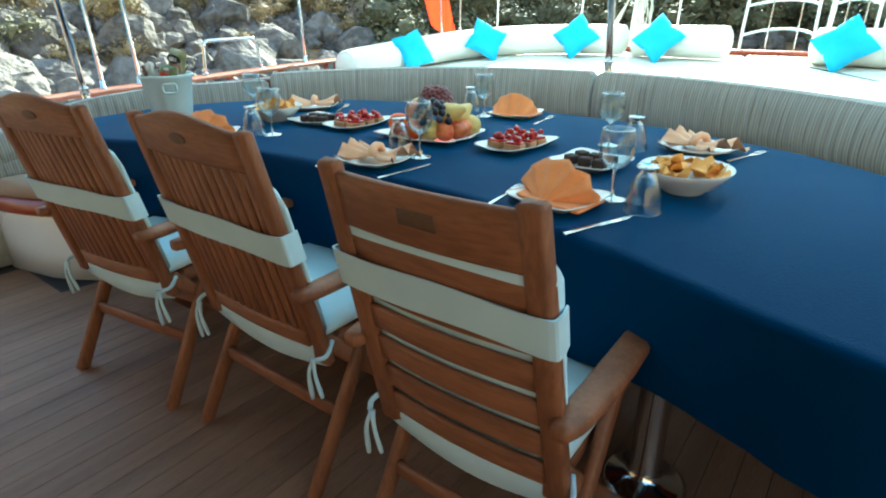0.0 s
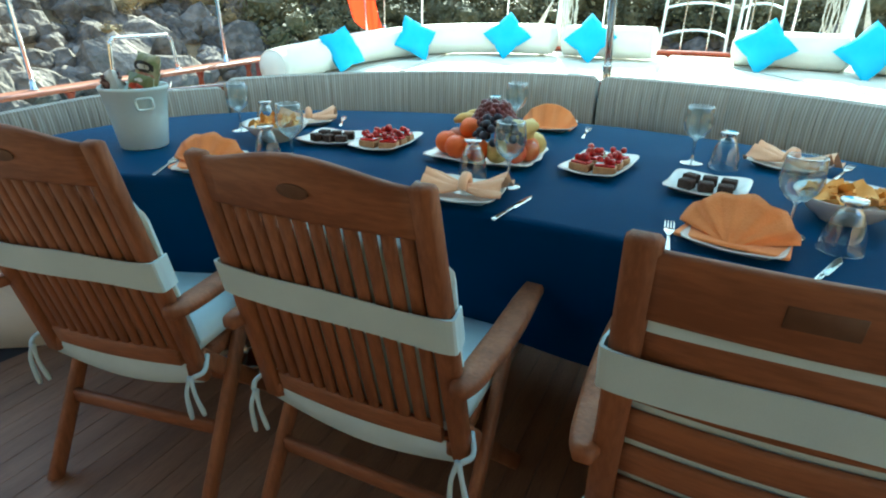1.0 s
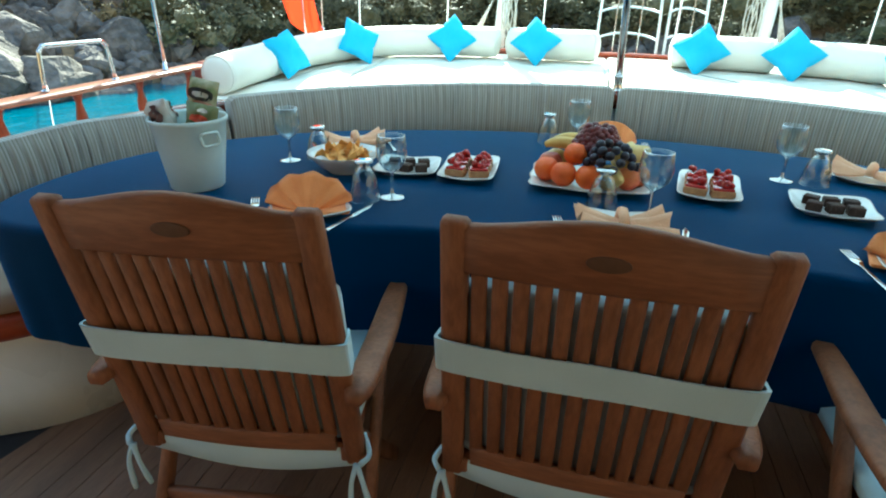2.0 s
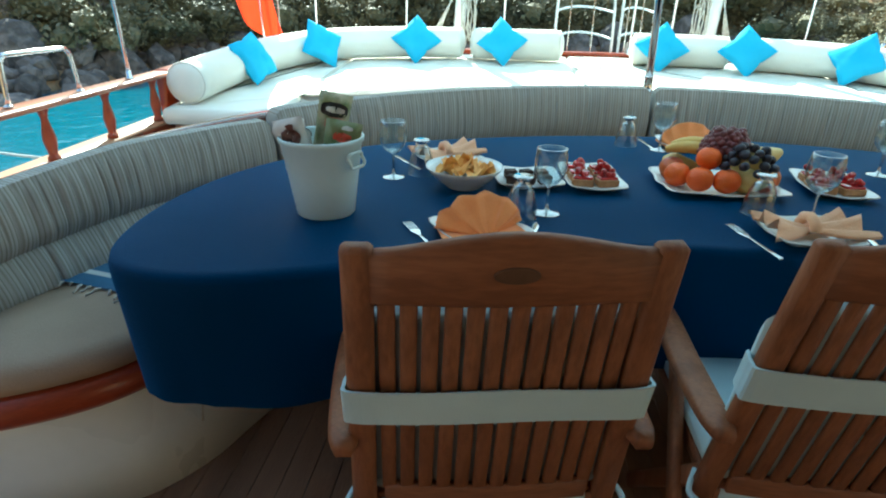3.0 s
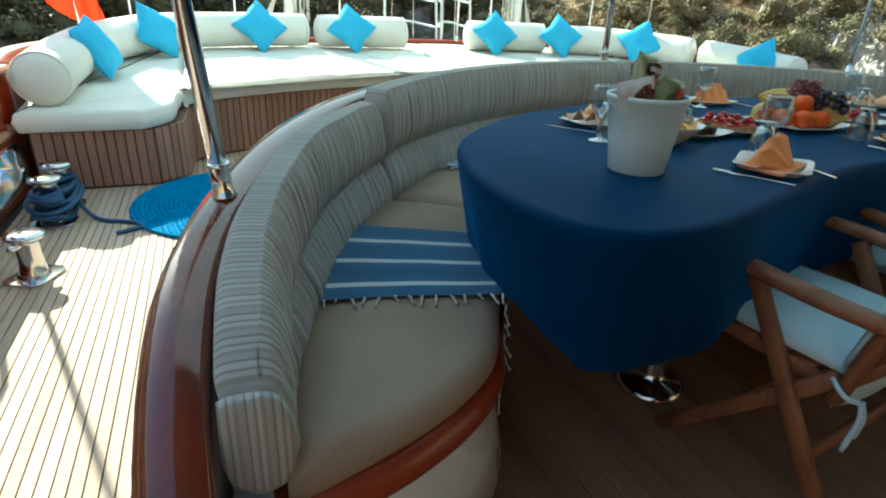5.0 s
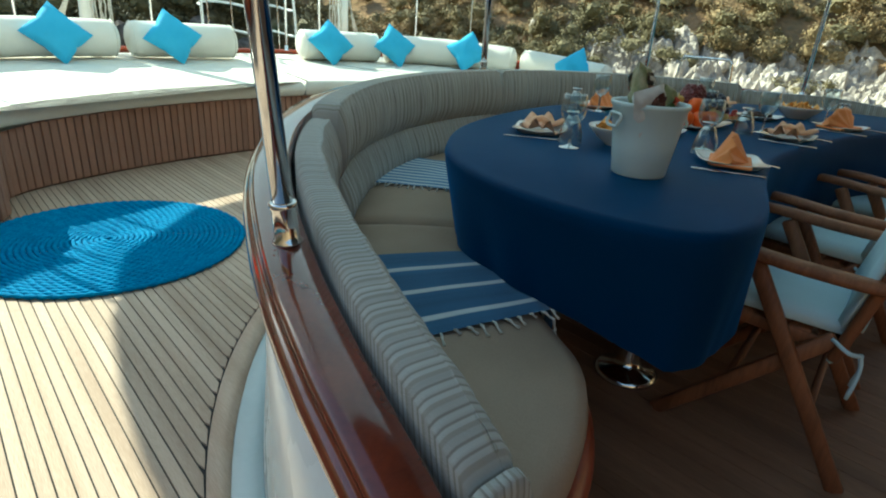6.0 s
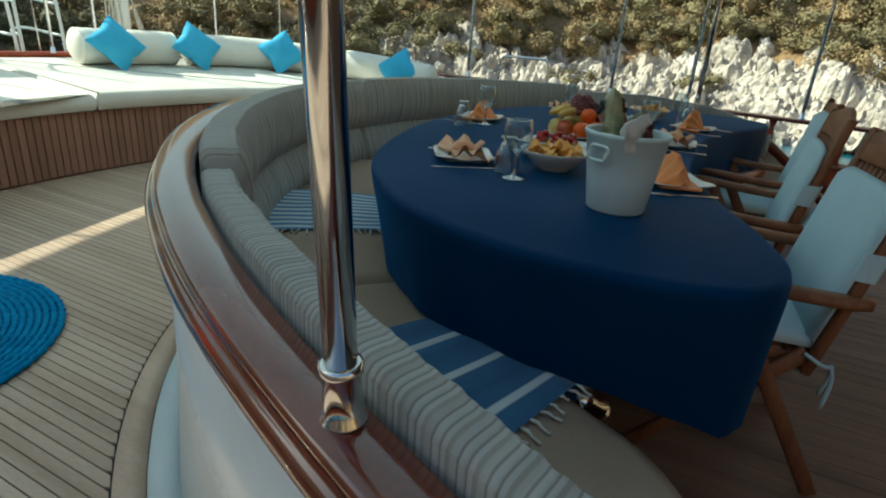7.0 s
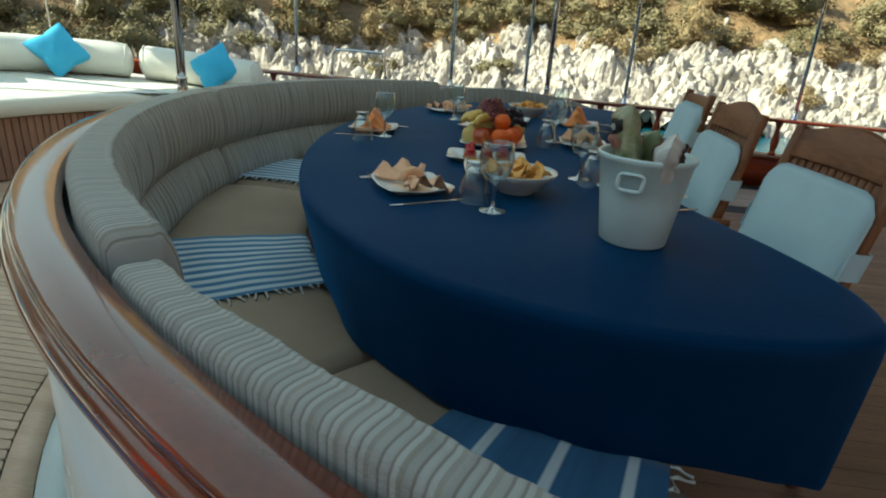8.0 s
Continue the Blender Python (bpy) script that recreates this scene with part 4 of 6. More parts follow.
part("hull", slab(rounded(hull_line, 0.3, 4), -1.7, -0.125, 0.05), WHITE, hull, "white hull below the deck", smooth=False)
part("subdeck", slab(outl, -0.12, -0.006, 0.004), CAULK, hull, "black caulking between the planks", smooth=False)


def plank_piece(x0, x1, y0a, y0b, y1a, y1b, z=0.0, g=0.0022):
    """A deck plank running fore and aft with slanted ends; a: at x0, b: at x1."""
    x0, x1 = x0 + g, x1 - g
    d = y0b - y0a
    cut = min(0.35 * abs(d), 0.03)                       # the sharp tip is cut back, a nib of caulking fills it
    f = cut / abs(d) if abs(d) > 1e-5 else 0.0
    f = min(f * 1.0, 0.5)
    if d > 0:
        fore = [(x0, y0a + cut * 1.6), (x0 + (x1 - x0) * f * 0.6, y0a + cut * 0.7), (x0 + (x1 - x0) * f * 1.3, y0a + d * f * 1.3), (x1, y0b)]
    else:
        fore = [(x0, y0a), (x1 - (x1 - x0) * f * 1.3, y0b - d * f * 1.3), (x1 - (x1 - x0) * f * 0.6, y0b + cut * 0.7), (x1, y0b + cut * 1.6)]
    top = [(x, y, z) for x, y in fore + [(x1, y1b), (x0, y1a)]]
    low = [(x, y, -0.006) for x, y, _ in top]
    k = len(top)
    return top + low, [tuple(range(k))] + [(i, k + i, k + (i + 1) % k, (i + 1) % k) for i in range(k)]


RM = 2.355      # the margin plank's outer edge


def ring_y(x, r):
    return CY + math.sqrt(max(0.0, r * r - x * x))


w = 0.0365
x = -DECK_W + 0.04
while x < 3.0:
    x0, x1 = x, x + w
    inner = max(abs(x0), abs(x1)) < RM
    port_end = lambda xx: 4.5 if abs(xx) > 2.35 else 5.6
    if inner:
        part("deck_plank", plank_piece(x0, x1, ring_y(x0, RM), ring_y(x1, RM), port_end(x0), port_end(x1)), DECK_SUN, hull, smooth=False)
    elif min(abs(x0), abs(x1)) > RM - w:
        part("deck_plank", plank_piece(x0, x1, -2.9, -2.9, port_end(x0), port_end(x1)), DECK_SUN, hull, smooth=False)
    x += w
rows = []
for d in angles(-TAIL - 30, TAIL + 30, 2.5):
    inner, outer = 2.27 - 0.25 * widen(d), RM - 0.005 - widen(d)
    rows.append([spot(d, inner, -0.006), spot(d, inner, 0.0), spot(d, outer, 0.0), spot(d, outer, -0.006)])
part("margin_plank", sweep(rows), DECK_SUN, hull, "curved teak margin plank")
# Cockpit planks take the teak that is darkened for shade.
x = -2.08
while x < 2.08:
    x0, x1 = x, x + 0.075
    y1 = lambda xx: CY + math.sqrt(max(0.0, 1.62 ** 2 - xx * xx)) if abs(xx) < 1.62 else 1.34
    part("cockpit_plank", plank_piece(x0, x1, -1.9, -1.9, y1(x0), y1(x1), 0.0, 0.0012), DECK_SHADED, hull, smooth=False)
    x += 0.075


# ---------------------------------------------------------------- poles, awning, unseen roof and bulkhead
def awning_pole(deg, r, lean=(0.0, 0.0), name="awning_pole"):
    x, y, _ = spot(deg, r, 0)
    z = rail_z(deg) + 0.002
    p = thing(name, pose(x, y, z), "polished steel awning pole standing on the coaming rail", "pole", "awning poles")
    top = 2.25 - z
    part("socket", tube([(lean[0] * h, lean[1] * h, h) for h in (0.0, 0.004, 0.008, 0.060, 0.064, 0.072, 0.074)], [0.026, 0.026, 0.0215, 0.0205, 0.0235, 0.0235, 0.0185], 20), CHROME, p)
    part("tube", tube([(lean[0] * h, lean[1] * h, h) for h in (0.02, 0.5 * top, top)], 0.0175, 20), CHROME, p)
    return p


awning_pole(-76.1, 2.128, (-0.092, -0.008))
awning_pole(0.2, 2.145, (-0.035, -0.03))
awning_pole(76.1, 2.132)

ROOF_Y = 1.55
half_edge = [(2.15, ROOF_Y), (2.75, 2.6), (3.12, 3.8), (3.34, 4.9), (3.33, 5.44), (3.29, 5.79), (3.2, 6.25), (3.0, 6.79), (2.47, 7.32), (1.6, 7.56), (0.8, 7.66)]
edge = half_edge + [(0.0, 7.69)] + [(-x, y) for x, y in half_edge[::-1]]
awning = thing("awning", Matrix(), "white canvas awning stretched over the aft deck", "awning")
part("canvas", slab(edge, 2.26, 2.266, 0.002), CANVAS, awning)
# Unseen roof, its width set by how much skylight reaches the cockpit.
roof = thing("ceiling", Matrix(), "unseen roof over the forward cockpit, pale to bounce light down", "roof", kind="structure")
part("roof_panel", slab([(-2.15, -2.95), (2.15, -2.95), (2.15, ROOF_Y - 0.003), (-2.15, ROOF_Y - 0.003)], 2.24, 2.30, 0.01), ROOF, roof)
# Added out of view to hold back light from forward.
cabin = thing("wall_unseen_forward", pose(0, -1.95, 0), "unseen wooden bulkhead added to limit light from forward of the cockpit", "wall", kind="structure")
part("bulkhead", box(4.2, 1.0, 2.235, 0.02, (0, -0.5, 1.1175)), CABIN, cabin)


# ---------------------------------------------------------------- on the table
PORCELAIN = mat("white_porcelain", (0.78, 0.77, 0.74), (0.72, 0.71, 0.68), 6, 0.18, coat=0.4, rvar=0.06)
PLASTIC = mat("white_plastic_bucket", (0.62, 0.75, 0.76), (0.56, 0.69, 0.70), 3, 0.35, rvar=0.08)
NAPKIN = mat("salmon_napkin", (0.90, 0.345, 0.125), (0.82, 0.275, 0.09), 14, 0.9, bump=0.4, bscale=240, spec=0.15, sheen=0.2)
NAPKIN_PALE = mat("pale_salmon_napkin", (0.86, 0.52, 0.33), (0.78, 0.43, 0.25), 14, 0.9, bump=0.4, bscale=240, spec=0.15, sheen=0.2)
ORANGE = mat("orange_peel", (0.84, 0.145, 0.010), (0.74, 0.095, 0.008), 12, 0.45, bump=0.5, bscale=220)
PEACH = mat("peach_skin", (0.72, 0.26, 0.08), (0.52, 0.06, 0.03), 9, 0.6)
APPLE = mat("red_apple_skin", (0.45, 0.03, 0.02), (0.55, 0.16, 0.04), 14, 0.3, coat=0.2)
PEAR = mat("yellow_green_pear_skin", (0.72, 0.54, 0.20), (0.60, 0.46, 0.15), 16, 0.45)
BANANA = mat("banana_skin", (0.74, 0.50, 0.13), (0.62, 0.40, 0.10), 22, 0.5)
GRAPE = mat("dark_grape_skin", (0.10, 0.016, 0.022), (0.16, 0.03, 0.03), 30, 0.3)
GRAPE_BLUE = mat("black_grape_skin", (0.012, 0.013, 0.03), (0.03, 0.03, 0.05), 30, 0.35)
CHOC = mat("chocolate_cake", (0.045, 0.018, 0.010), (0.025, 0.010, 0.006), 60, 0.75, bump=0.8, bscale=160)
PASTRY = mat("tart_pastry", (0.46, 0.23, 0.095), (0.33, 0.15, 0.06), 50, 0.7, bump=0.5, bscale=200)
BERRY = mat("red_berry_glaze", (0.50, 0.012, 0.012), (0.28, 0.008, 0.010), 40, 0.18, coat=0.5)
CHIP = mat("potato_chip", (0.90, 0.50, 0.15), (0.80, 0.38, 0.09), 30, 0.7)
FOIL_GREEN = mat("green_snack_bag", (0.13, 0.19, 0.07), (0.24, 0.27, 0.15), 14, 0.3)
FOIL_WHITE = mat("white_snack_bag", (0.70, 0.69, 0.66), (0.55, 0.54, 0.52), 14, 0.3)
FOIL_TAN = mat("tan_snack_bag", (0.52, 0.47, 0.33), (0.20, 0.24, 0.10), 34, 0.28)
FOIL_PINK = mat("pink_print", (0.50, 0.22, 0.17), None, 20, 0.4)
FOIL_BROWN = mat("brown_print", (0.10, 0.03, 0.022), None, 20, 0.4)
FOIL_ORANGE = mat("orange_red_print", (0.62, 0.07, 0.03), None, 20, 0.4)

BLACK = mat("black_print", (0.015, 0.015, 0.015), None, 20, 0.5)


def glass(name, base, rise, power, tint):
    """Clear glass whose gloss grows towards its edges."""
    m = bpy.data.materials.new(name)
    m.use_nodes = True
    gt = m.node_tree
    clear, gloss, gmix, gpow, gfac = (gt.nodes.new("ShaderNode" + k) for k in ("BsdfTransparent", "BsdfGlossy", "MixShader", "Math", "Math"))
    rimming = gt.nodes.new("ShaderNodeLayerWeight")
    clear.inputs["Color"].default_value = tint
    gloss.inputs["Roughness"].default_value = 0.03
    gpow.operation, gfac.operation = "POWER", "MULTIPLY_ADD"
    gpow.inputs[1].default_value, gfac.inputs[1].default_value, gfac.inputs[2].default_value = power, rise, base
    gt.links.new(rimming.outputs["Facing"], gpow.inputs[0])
    gt.links.new(gpow.outputs[0], gfac.inputs[0])
    gt.links.new(gfac.outputs[0], gmix.inputs["Fac"])
    gt.links.new(clear.outputs[0], gmix.inputs[1])
    gt.links.new(gloss.outputs[0], gmix.inputs[2])
    gt.links.new(gmix.outputs[0], gt.nodes["Material Output"].inputs["Surface"])
    gt.nodes.remove(gt.nodes["Principled BSDF"])
    return m


GLASS = glass("clear_glass", 0.06, 0.85, 2.2, (0.92, 0.96, 0.97, 1))
GLASS_THICK = glass("thick_clear_glass", 0.38, 0.55, 1.0, (0.86, 0.92, 0.93, 1))


def glazed(me, low, high):
    """Thin walls between two heights, thick glass in foot, stem and rim."""
    me.materials.append(GLASS)
    me.materials.append(GLASS_THICK)
    for p in me.polygons:
        p.material_index = 0 if low < p.center.z < high else 1


TZ = TABLE_Z + 0.0005


def stand(ob, x, y, rz=0.0, z=TZ):
    ob.matrix_basis = pose(x, y, z, 0, 0, rz)
    return ob


def see_through(ob):
    ob.visible_shadow = False
    return ob


# square plates with raised rims
def plate_geo(sx, sy, rim=0.014, wave=0.0):
    rings = []
    for k, (f, z) in enumerate(((0.50, 0.0), (0.66, 0.0), (0.74, 0.003), (0.94, rim - 0.002), (1.0, rim), (1.0, rim + 0.003), (0.95, rim + 0.002), (0.74, 0.007), (0.64, 0.005), (0.3, 0.005))):
        ring = []
        for i in range(48):
            a = 2 * math.pi * i / 48
            c, s = math.cos(a), math.sin(a)
            q = (abs(c) ** 9 + abs(s) ** 9) ** (-1 / 9)
            lift = (0.006 if f > 0.9 else 0.0) * (abs(c * s) * 2) ** 2
            w = 1 + (wave * math.cos(a * 8) if f > 0.9 else 0)
            ring.append((c * q * f * sx / 2 * w, s * q * f * sy / 2 * w, z + lift))
        rings.append(ring)
    return sweep(rings, caps=True)


PLATES = {}


def square_plate(x, y, rz, sx=0.185, sy=0.185, label="square white porcelain dinner plate on the blue cloth", group="place settings", wave=0.0):
    key = (sx, sy, wave)
    if key not in PLATES:
        PLATES[key] = mesh("square_plate", plate_geo(sx, sy, wave=wave))
        PLATES[key].materials.append(PORCELAIN)
    ob = link("square_plate", PLATES[key], None)
    return tagged(stand(ob, x, y, rz), label, "plate", group)


def fan_napkin(x, y, rz, z=0.008, r=0.10, material=NAPKIN):
    """A pleated fan standing like a tent: folds spread from its foot to a round crest and fall away behind."""
    n, rows = 44, []
    for i in range(n + 1):
        a = math.pi * (0.03 + 0.94 * i / n)
        c, s = math.cos(a), math.sin(a)
        saw = abs(((i / n * 5 + 0.25) % 1.0) - 0.5) * 2 - 0.5
        rim = (-c * r * 1.06, 0.006 + 0.020 * saw, 0.006 + r * (0.72 + 0.10 * s) * s)
        foot = (-c * r * 0.10, -0.052, 0.004)
        heel = (-c * r * 0.75, 0.055, 0.004)
        line = []
        for t in (0.0, 0.3, 0.6, 0.85, 1.0):
            line.append(tuple(foot[k] + (rim[k] - foot[k]) * t for k in range(2)) + (foot[2] + (rim[2] - foot[2]) * t + 0.004 * saw * t,))
        for t in (0.06, 0.35, 0.7, 1.0):
            line.append(tuple(rim[k] + (heel[k] - rim[k]) * t for k in range(3)))
        rows.append(line)
    vs, fs, m = [], [], len(rows[0])
    for line in rows:
        vs += line
    for i in range(n):
        for j in range(m - 1):
            fs.append((i * m + j, (i + 1) * m + j, (i + 1) * m + j + 1, i * m + j + 1))
    base = slab(rounded([(-r, -0.058), (r, -0.058), (r * 0.9, 0.06), (-r * 0.9, 0.06)], 0.01), 0.0, 0.008, 0.003)
    ob = part("folded_napkin", join((vs, fs), base), material)
    return tagged(stand(ob, x, y, rz, TZ + z), "salmon cloth napkin folded into a standing fan", "napkin", "napkins")


def bow_napkin(x, y, rz, z=0.008):
    """Two gathered wings and a pinched middle, lying on the plate."""
    vs, fs = [], []
    N, M = 22, 12
    for side in (0, 1):
        for i in range(N + 1):
            u = 2 * i / N - 1
            for j in range(M + 1):
                v = 2 * j / M - 1
                w = 0.018 + 0.062 * abs(u) ** 0.9
                zz = 0.022 + 0.016 * math.cos(v * 9 + u * 2) * abs(u) + 0.020 * abs(u) ** 2 * (1 - v * v) - 0.004 * abs(v)
                vs.append((u * 0.10 * (1 + 0.06 * math.cos(v * 7)), v * w + 0.01 * u * v, max(zz, 0.006) + (0 if side else -0.005)))
    m = (N + 1) * (M + 1)
    for i in range(N):
        for j in range(M):
            q = (i * (M + 1) + j, i * (M + 1) + j + 1, (i + 1) * (M + 1) + j + 1, (i + 1) * (M + 1) + j)
            fs += [q, tuple(m + k for k in q[::-1])]
    knot = tube([(0, -0.03, 0.016), (0, -0.02, 0.036), (0, 0.0, 0.042), (0, 0.02, 0.036), (0, 0.03, 0.016)], 0.012, 8)
    ob = part("folded_napkin", join((vs, fs), knot), NAPKIN_PALE)
    return tagged(stand(ob, x, y, rz, TZ + z), "pale salmon napkin gathered like a bow, lying on its plate", "napkin", "napkins")


def cutlery(x, y, rz, kind):
    if kind == "knife":
        g = join(slab(rounded([(-0.006, -0.10), (0.006, -0.10), (0.005, -0.01), (-0.005, -0.01)], 0.004), 0.0, 0.004, 0.001), slab(rounded([(-0.005, -0.01), (0.008, -0.01), (0.010, 0.07), (0.0, 0.10), (-0.005, 0.08)], 0.004), 0.001, 0.003, 0.0005))
    else:
        tines = [slab(rounded([(dx - 0.0016, 0.05), (dx + 0.0016, 0.05), (dx + 0.0012, 0.095), (dx - 0.0012, 0.095)], 0.001), 0.003, 0.005, 0.0005) for dx in (-0.009, -0.003, 0.003, 0.009)]
        g = join(slab(rounded([(-0.006, -0.10), (0.006, -0.10), (0.003, 0.01), (-0.003, 0.01)], 0.003), 0.0, 0.004, 0.001), slab(rounded([(-0.003, 0.01), (0.003, 0.01), (0.011, 0.035), (0.011, 0.052), (-0.011, 0.052), (-0.011, 0.035)], 0.004), 0.001, 0.004, 0.001), *tines)
    ob = part("table_" + kind, g, CHROME)
    return tagged(stand(ob, x, y, rz), "steel table " + kind + " lying on the blue cloth", kind, "cutlery")


WINE = [(0.0, 0.0), (0.033, 0.0), (0.034, 0.0015), (0.030, 0.003), (0.010, 0.007), (0.005, 0.012), (0.0042, 0.03), (0.0042, 0.062), (0.007, 0.070), (0.022, 0.080), (0.034, 0.095), (0.040, 0.115), (0.040, 0.135), (0.036, 0.165), (0.0345, 0.166), (0.0385, 0.135), (0.0382, 0.115), (0.0325, 0.097), (0.021, 0.083), (0.006, 0.074), (0.0, 0.073)]
wine_mesh = mesh("wine_glass", lathe(WINE, 28))
glazed(wine_mesh, 0.076, 0.164)
TUMB = [(0.041, 0.0), (0.0415, 0.001), (0.038, 0.03), (0.031, 0.058), (0.022, 0.080), (0.015, 0.089), (0.0145, 0.093), (0.023, 0.097), (0.0245, 0.100), (0.0235, 0.103), (0.0, 0.103)]
TUMB_IN = [(0.0, 0.079), (0.019, 0.076), (0.0295, 0.056), (0.0368, 0.03), (0.0395, 0.001)]
tumb_mesh = mesh("water_glass", lathe(TUMB_IN + TUMB, 28))
glazed(tumb_mesh, 0.003, 0.082)


def wine_glass(x, y):
    return see_through(tagged(stand(link("wine_glass", wine_mesh, None), x, y), "empty clear wine glass on a short stem", "glass", "wine glasses"))


def water_glass(x, y):
    return see_through(tagged(stand(link("water_glass", tumb_mesh, None), x, y), "clear footed water glass turned upside down", "glass", "water glasses"))


for x, y, rz in ((-0.74, 1.675, 35), (0.0, 1.762, 4), (0.60, 1.735, -12), (-0.03, 2.615, 4), (0.735, 2.41, -28), (-0.88, 2.295, 32)):
    square_plate(x, y, rz)
fan_napkin(-0.74, 1.675, 22)
fan_napkin(0.595, 1.735, -12, r=0.105)
fan_napkin(-0.03, 2.615, 184, r=0.095)
bow_napkin(0.0, 1.762, 8)
bow_napkin(0.735, 2.41, -30)
bow_napkin(-0.88, 2.295, 35)
for x, y in ((-0.58, 1.831), (0.068, 1.881), (0.693, 1.826), (-0.14, 2.545), (0.477, 2.336), (-1.01, 2.072)):
    wine_glass(x, y)
for x, y in ((-0.645, 1.80), (-0.045, 1.915), (0.78, 1.785), (-0.245, 2.605), (0.562, 2.325), (-0.935, 2.125)):
    water_glass(x, y)
for x, y, rz, k in ((-0.865, 1.63, 30, "fork"), (-0.625, 1.665, -10, "knife"), (-0.13, 1.72, 12, "fork"), (0.135, 1.735, -8, "knife"), (0.475, 1.70, 4, "fork"), (0.74, 1.65, -22, "knife"), (0.11, 2.60, 5, "fork"), (-0.17, 2.64, 8, "knife"), (0.87, 2.42, -20, "fork"), (-1.0, 2.235, 35, "knife"), (-0.78, 2.37, 30, "fork")):
    cutlery(x, y, rz, k)


# bowls of chips
def chip_bowl(x, y, seed):
    bowl = thing("serving_bowl", pose(x, y, TZ), "round white porcelain bowl heaped with yellow potato chips", "bowl", "bowls")
    part("bowl", lathe([(0.0, 0.0), (0.048, 0.0), (0.050, 0.004), (0.075, 0.022), (0.098, 0.046), (0.108, 0.058), (0.1075, 0.0605), (0.094, 0.048), (0.072, 0.026), (0.045, 0.010), (0.0, 0.008)], 36), PORCELAIN, bowl)
    rs = random.Random(seed)
    for i in range(34):
        r = math.sqrt(rs.random()) * 0.075
        a = rs.uniform(0, 6.3)
        s = rs.uniform(0.016, 0.026)
        z = 0.048 + 0.020 * (1 - (r / 0.08) ** 2) * rs.random()
        vs, fs = [], []
        for k, f in enumerate((0.0, 0.5, 1.0)):
            for q in range(10):
                b = 2 * math.pi * q / 10
                px, py = math.cos(b) * s * f * 1.25, math.sin(b) * s * f
                vs.append((px, py, (px * px - py * py) * 22 + 0.001))
        for k in range(2):
            for q in range(10):
                fs.append((k * 10 + q, k * 10 + (q + 1) % 10, (k + 1) * 10 + (q + 1) % 10, (k + 1) * 10 + q))
        m = Matrix.Translation((r * math.cos(a), r * math.sin(a), z)) @ Euler((rs.uniform(-0.45, 0.45), rs.uniform(-0.45, 0.45), rs.uniform(0, 6))).to_matrix().to_4x4()
        part("potato_chip", moved((vs, fs), m), CHIP, bowl)


chip_bowl(-0.80, 2.02, 1)
chip_bowl(0.81, 1.985, 2)


# small dishes of cakes
def berry_tart(x, y, rz, z):
    t = thing("berry_tart", pose(x, y, z, 0, 0, rz), "small tart topped with glazed red berries", "tart", "tarts")
    part("pastry", slab(rounded([(-0.030, -0.020), (0.030, -0.020), (0.030, 0.020), (-0.030, 0.020)], 0.006), 0.0, 0.020, 0.003), PASTRY, t)
    part("glaze", slab(rounded([(-0.027, -0.017), (0.027, -0.017), (0.027, 0.017), (-0.027, 0.017)], 0.006), 0.019, 0.027, 0.003), BERRY, t, "glossy red jelly")
    for i in range(5):
        a = rnd(0, 6.3)
        px, py = rnd(-0.018, 0.018), rnd(-0.010, 0.010)
        part("berry", moved(lathe([(0.0, -0.009), (0.006, -0.007), (0.0095, 0.0), (0.007, 0.007), (0.0, 0.010)], 10), pose(px, py, 0.032 + 0.008 * (i > 2), rnd(-40, 40), rnd(-40, 40), 0)), BERRY, t)


def brownie(x, y, rz, z):
    ob = part("brownie", slab(rounded([(-0.018, -0.015), (0.018, -0.015), (0.018, 0.015), (-0.018, 0.015)], 0.004), 0.0, 0.024, 0.004), CHOC)
    tagged(stand(ob, x, y, rz, z), "small square piece of dark chocolate cake", "cake", "brownies")


random.seed(21)
for px, py, rz in ((-0.435, 2.125, 4), (0.245, 2.155, -8)):
    square_plate(px, py, rz, 0.165, 0.265, "oblong white dish of small berry tarts", "cake dishes")
    for i in range(3):
        for j in range(2):
            p = pose(px, py, 0, 0, 0, rz) @ Vector(((j - 0.5) * 0.068, (i - 1) * 0.056, 0))
            berry_tart(p.x, p.y, rz + rnd(-12, 12), TZ + 0.0055)
for px, py, rz in ((-0.62, 2.085, 8), (0.53, 2.075, -8)):
    square_plate(px, py, rz, 0.19, 0.19, "square white dish of chocolate cakes", "cake dishes")
    for i in range(3):
        for j in range(2):
            p = pose(px, py, 0, 0, 0, rz) @ Vector(((i - 1) * 0.045, (j - 0.5) * 0.055, 0))
            brownie(p.x, p.y, rz + rnd(-25, 25), TZ + 0.0055)

# fruit platter
square_plate(-0.085, 2.12, 2, 0.33, 0.25, "large wavy-edged white platter heaped with fruit", "cake dishes", wave=0.02)
FX, FY, FZ = -0.085, 2.12, TZ + 0.006


def fruit(name, prof, material, x, y, z, label, cat, rx=0.0, ry=0.0, n=18):
    ob = part(name, lathe(prof, n), material)
    ob.matrix_basis = pose(FX + x * 0.91, FY + y * 0.91, FZ + z, rx, ry, rnd(0, 360))
    return tagged(ob, label, cat, "fruit on the platter")


def ball(r, squash=0.94, dimple=0.12):
    out_p = []
    for i in range(13):
        a = -math.pi / 2 + math.pi * i / 12
        rr, z = math.cos(a) * r, math.sin(a) * r * squash
        if i >= 11:
            z -= dimple * r * (1 - math.cos(a)) * 0.9
        out_p.append((max(rr, 0.0), z))
    return out_p


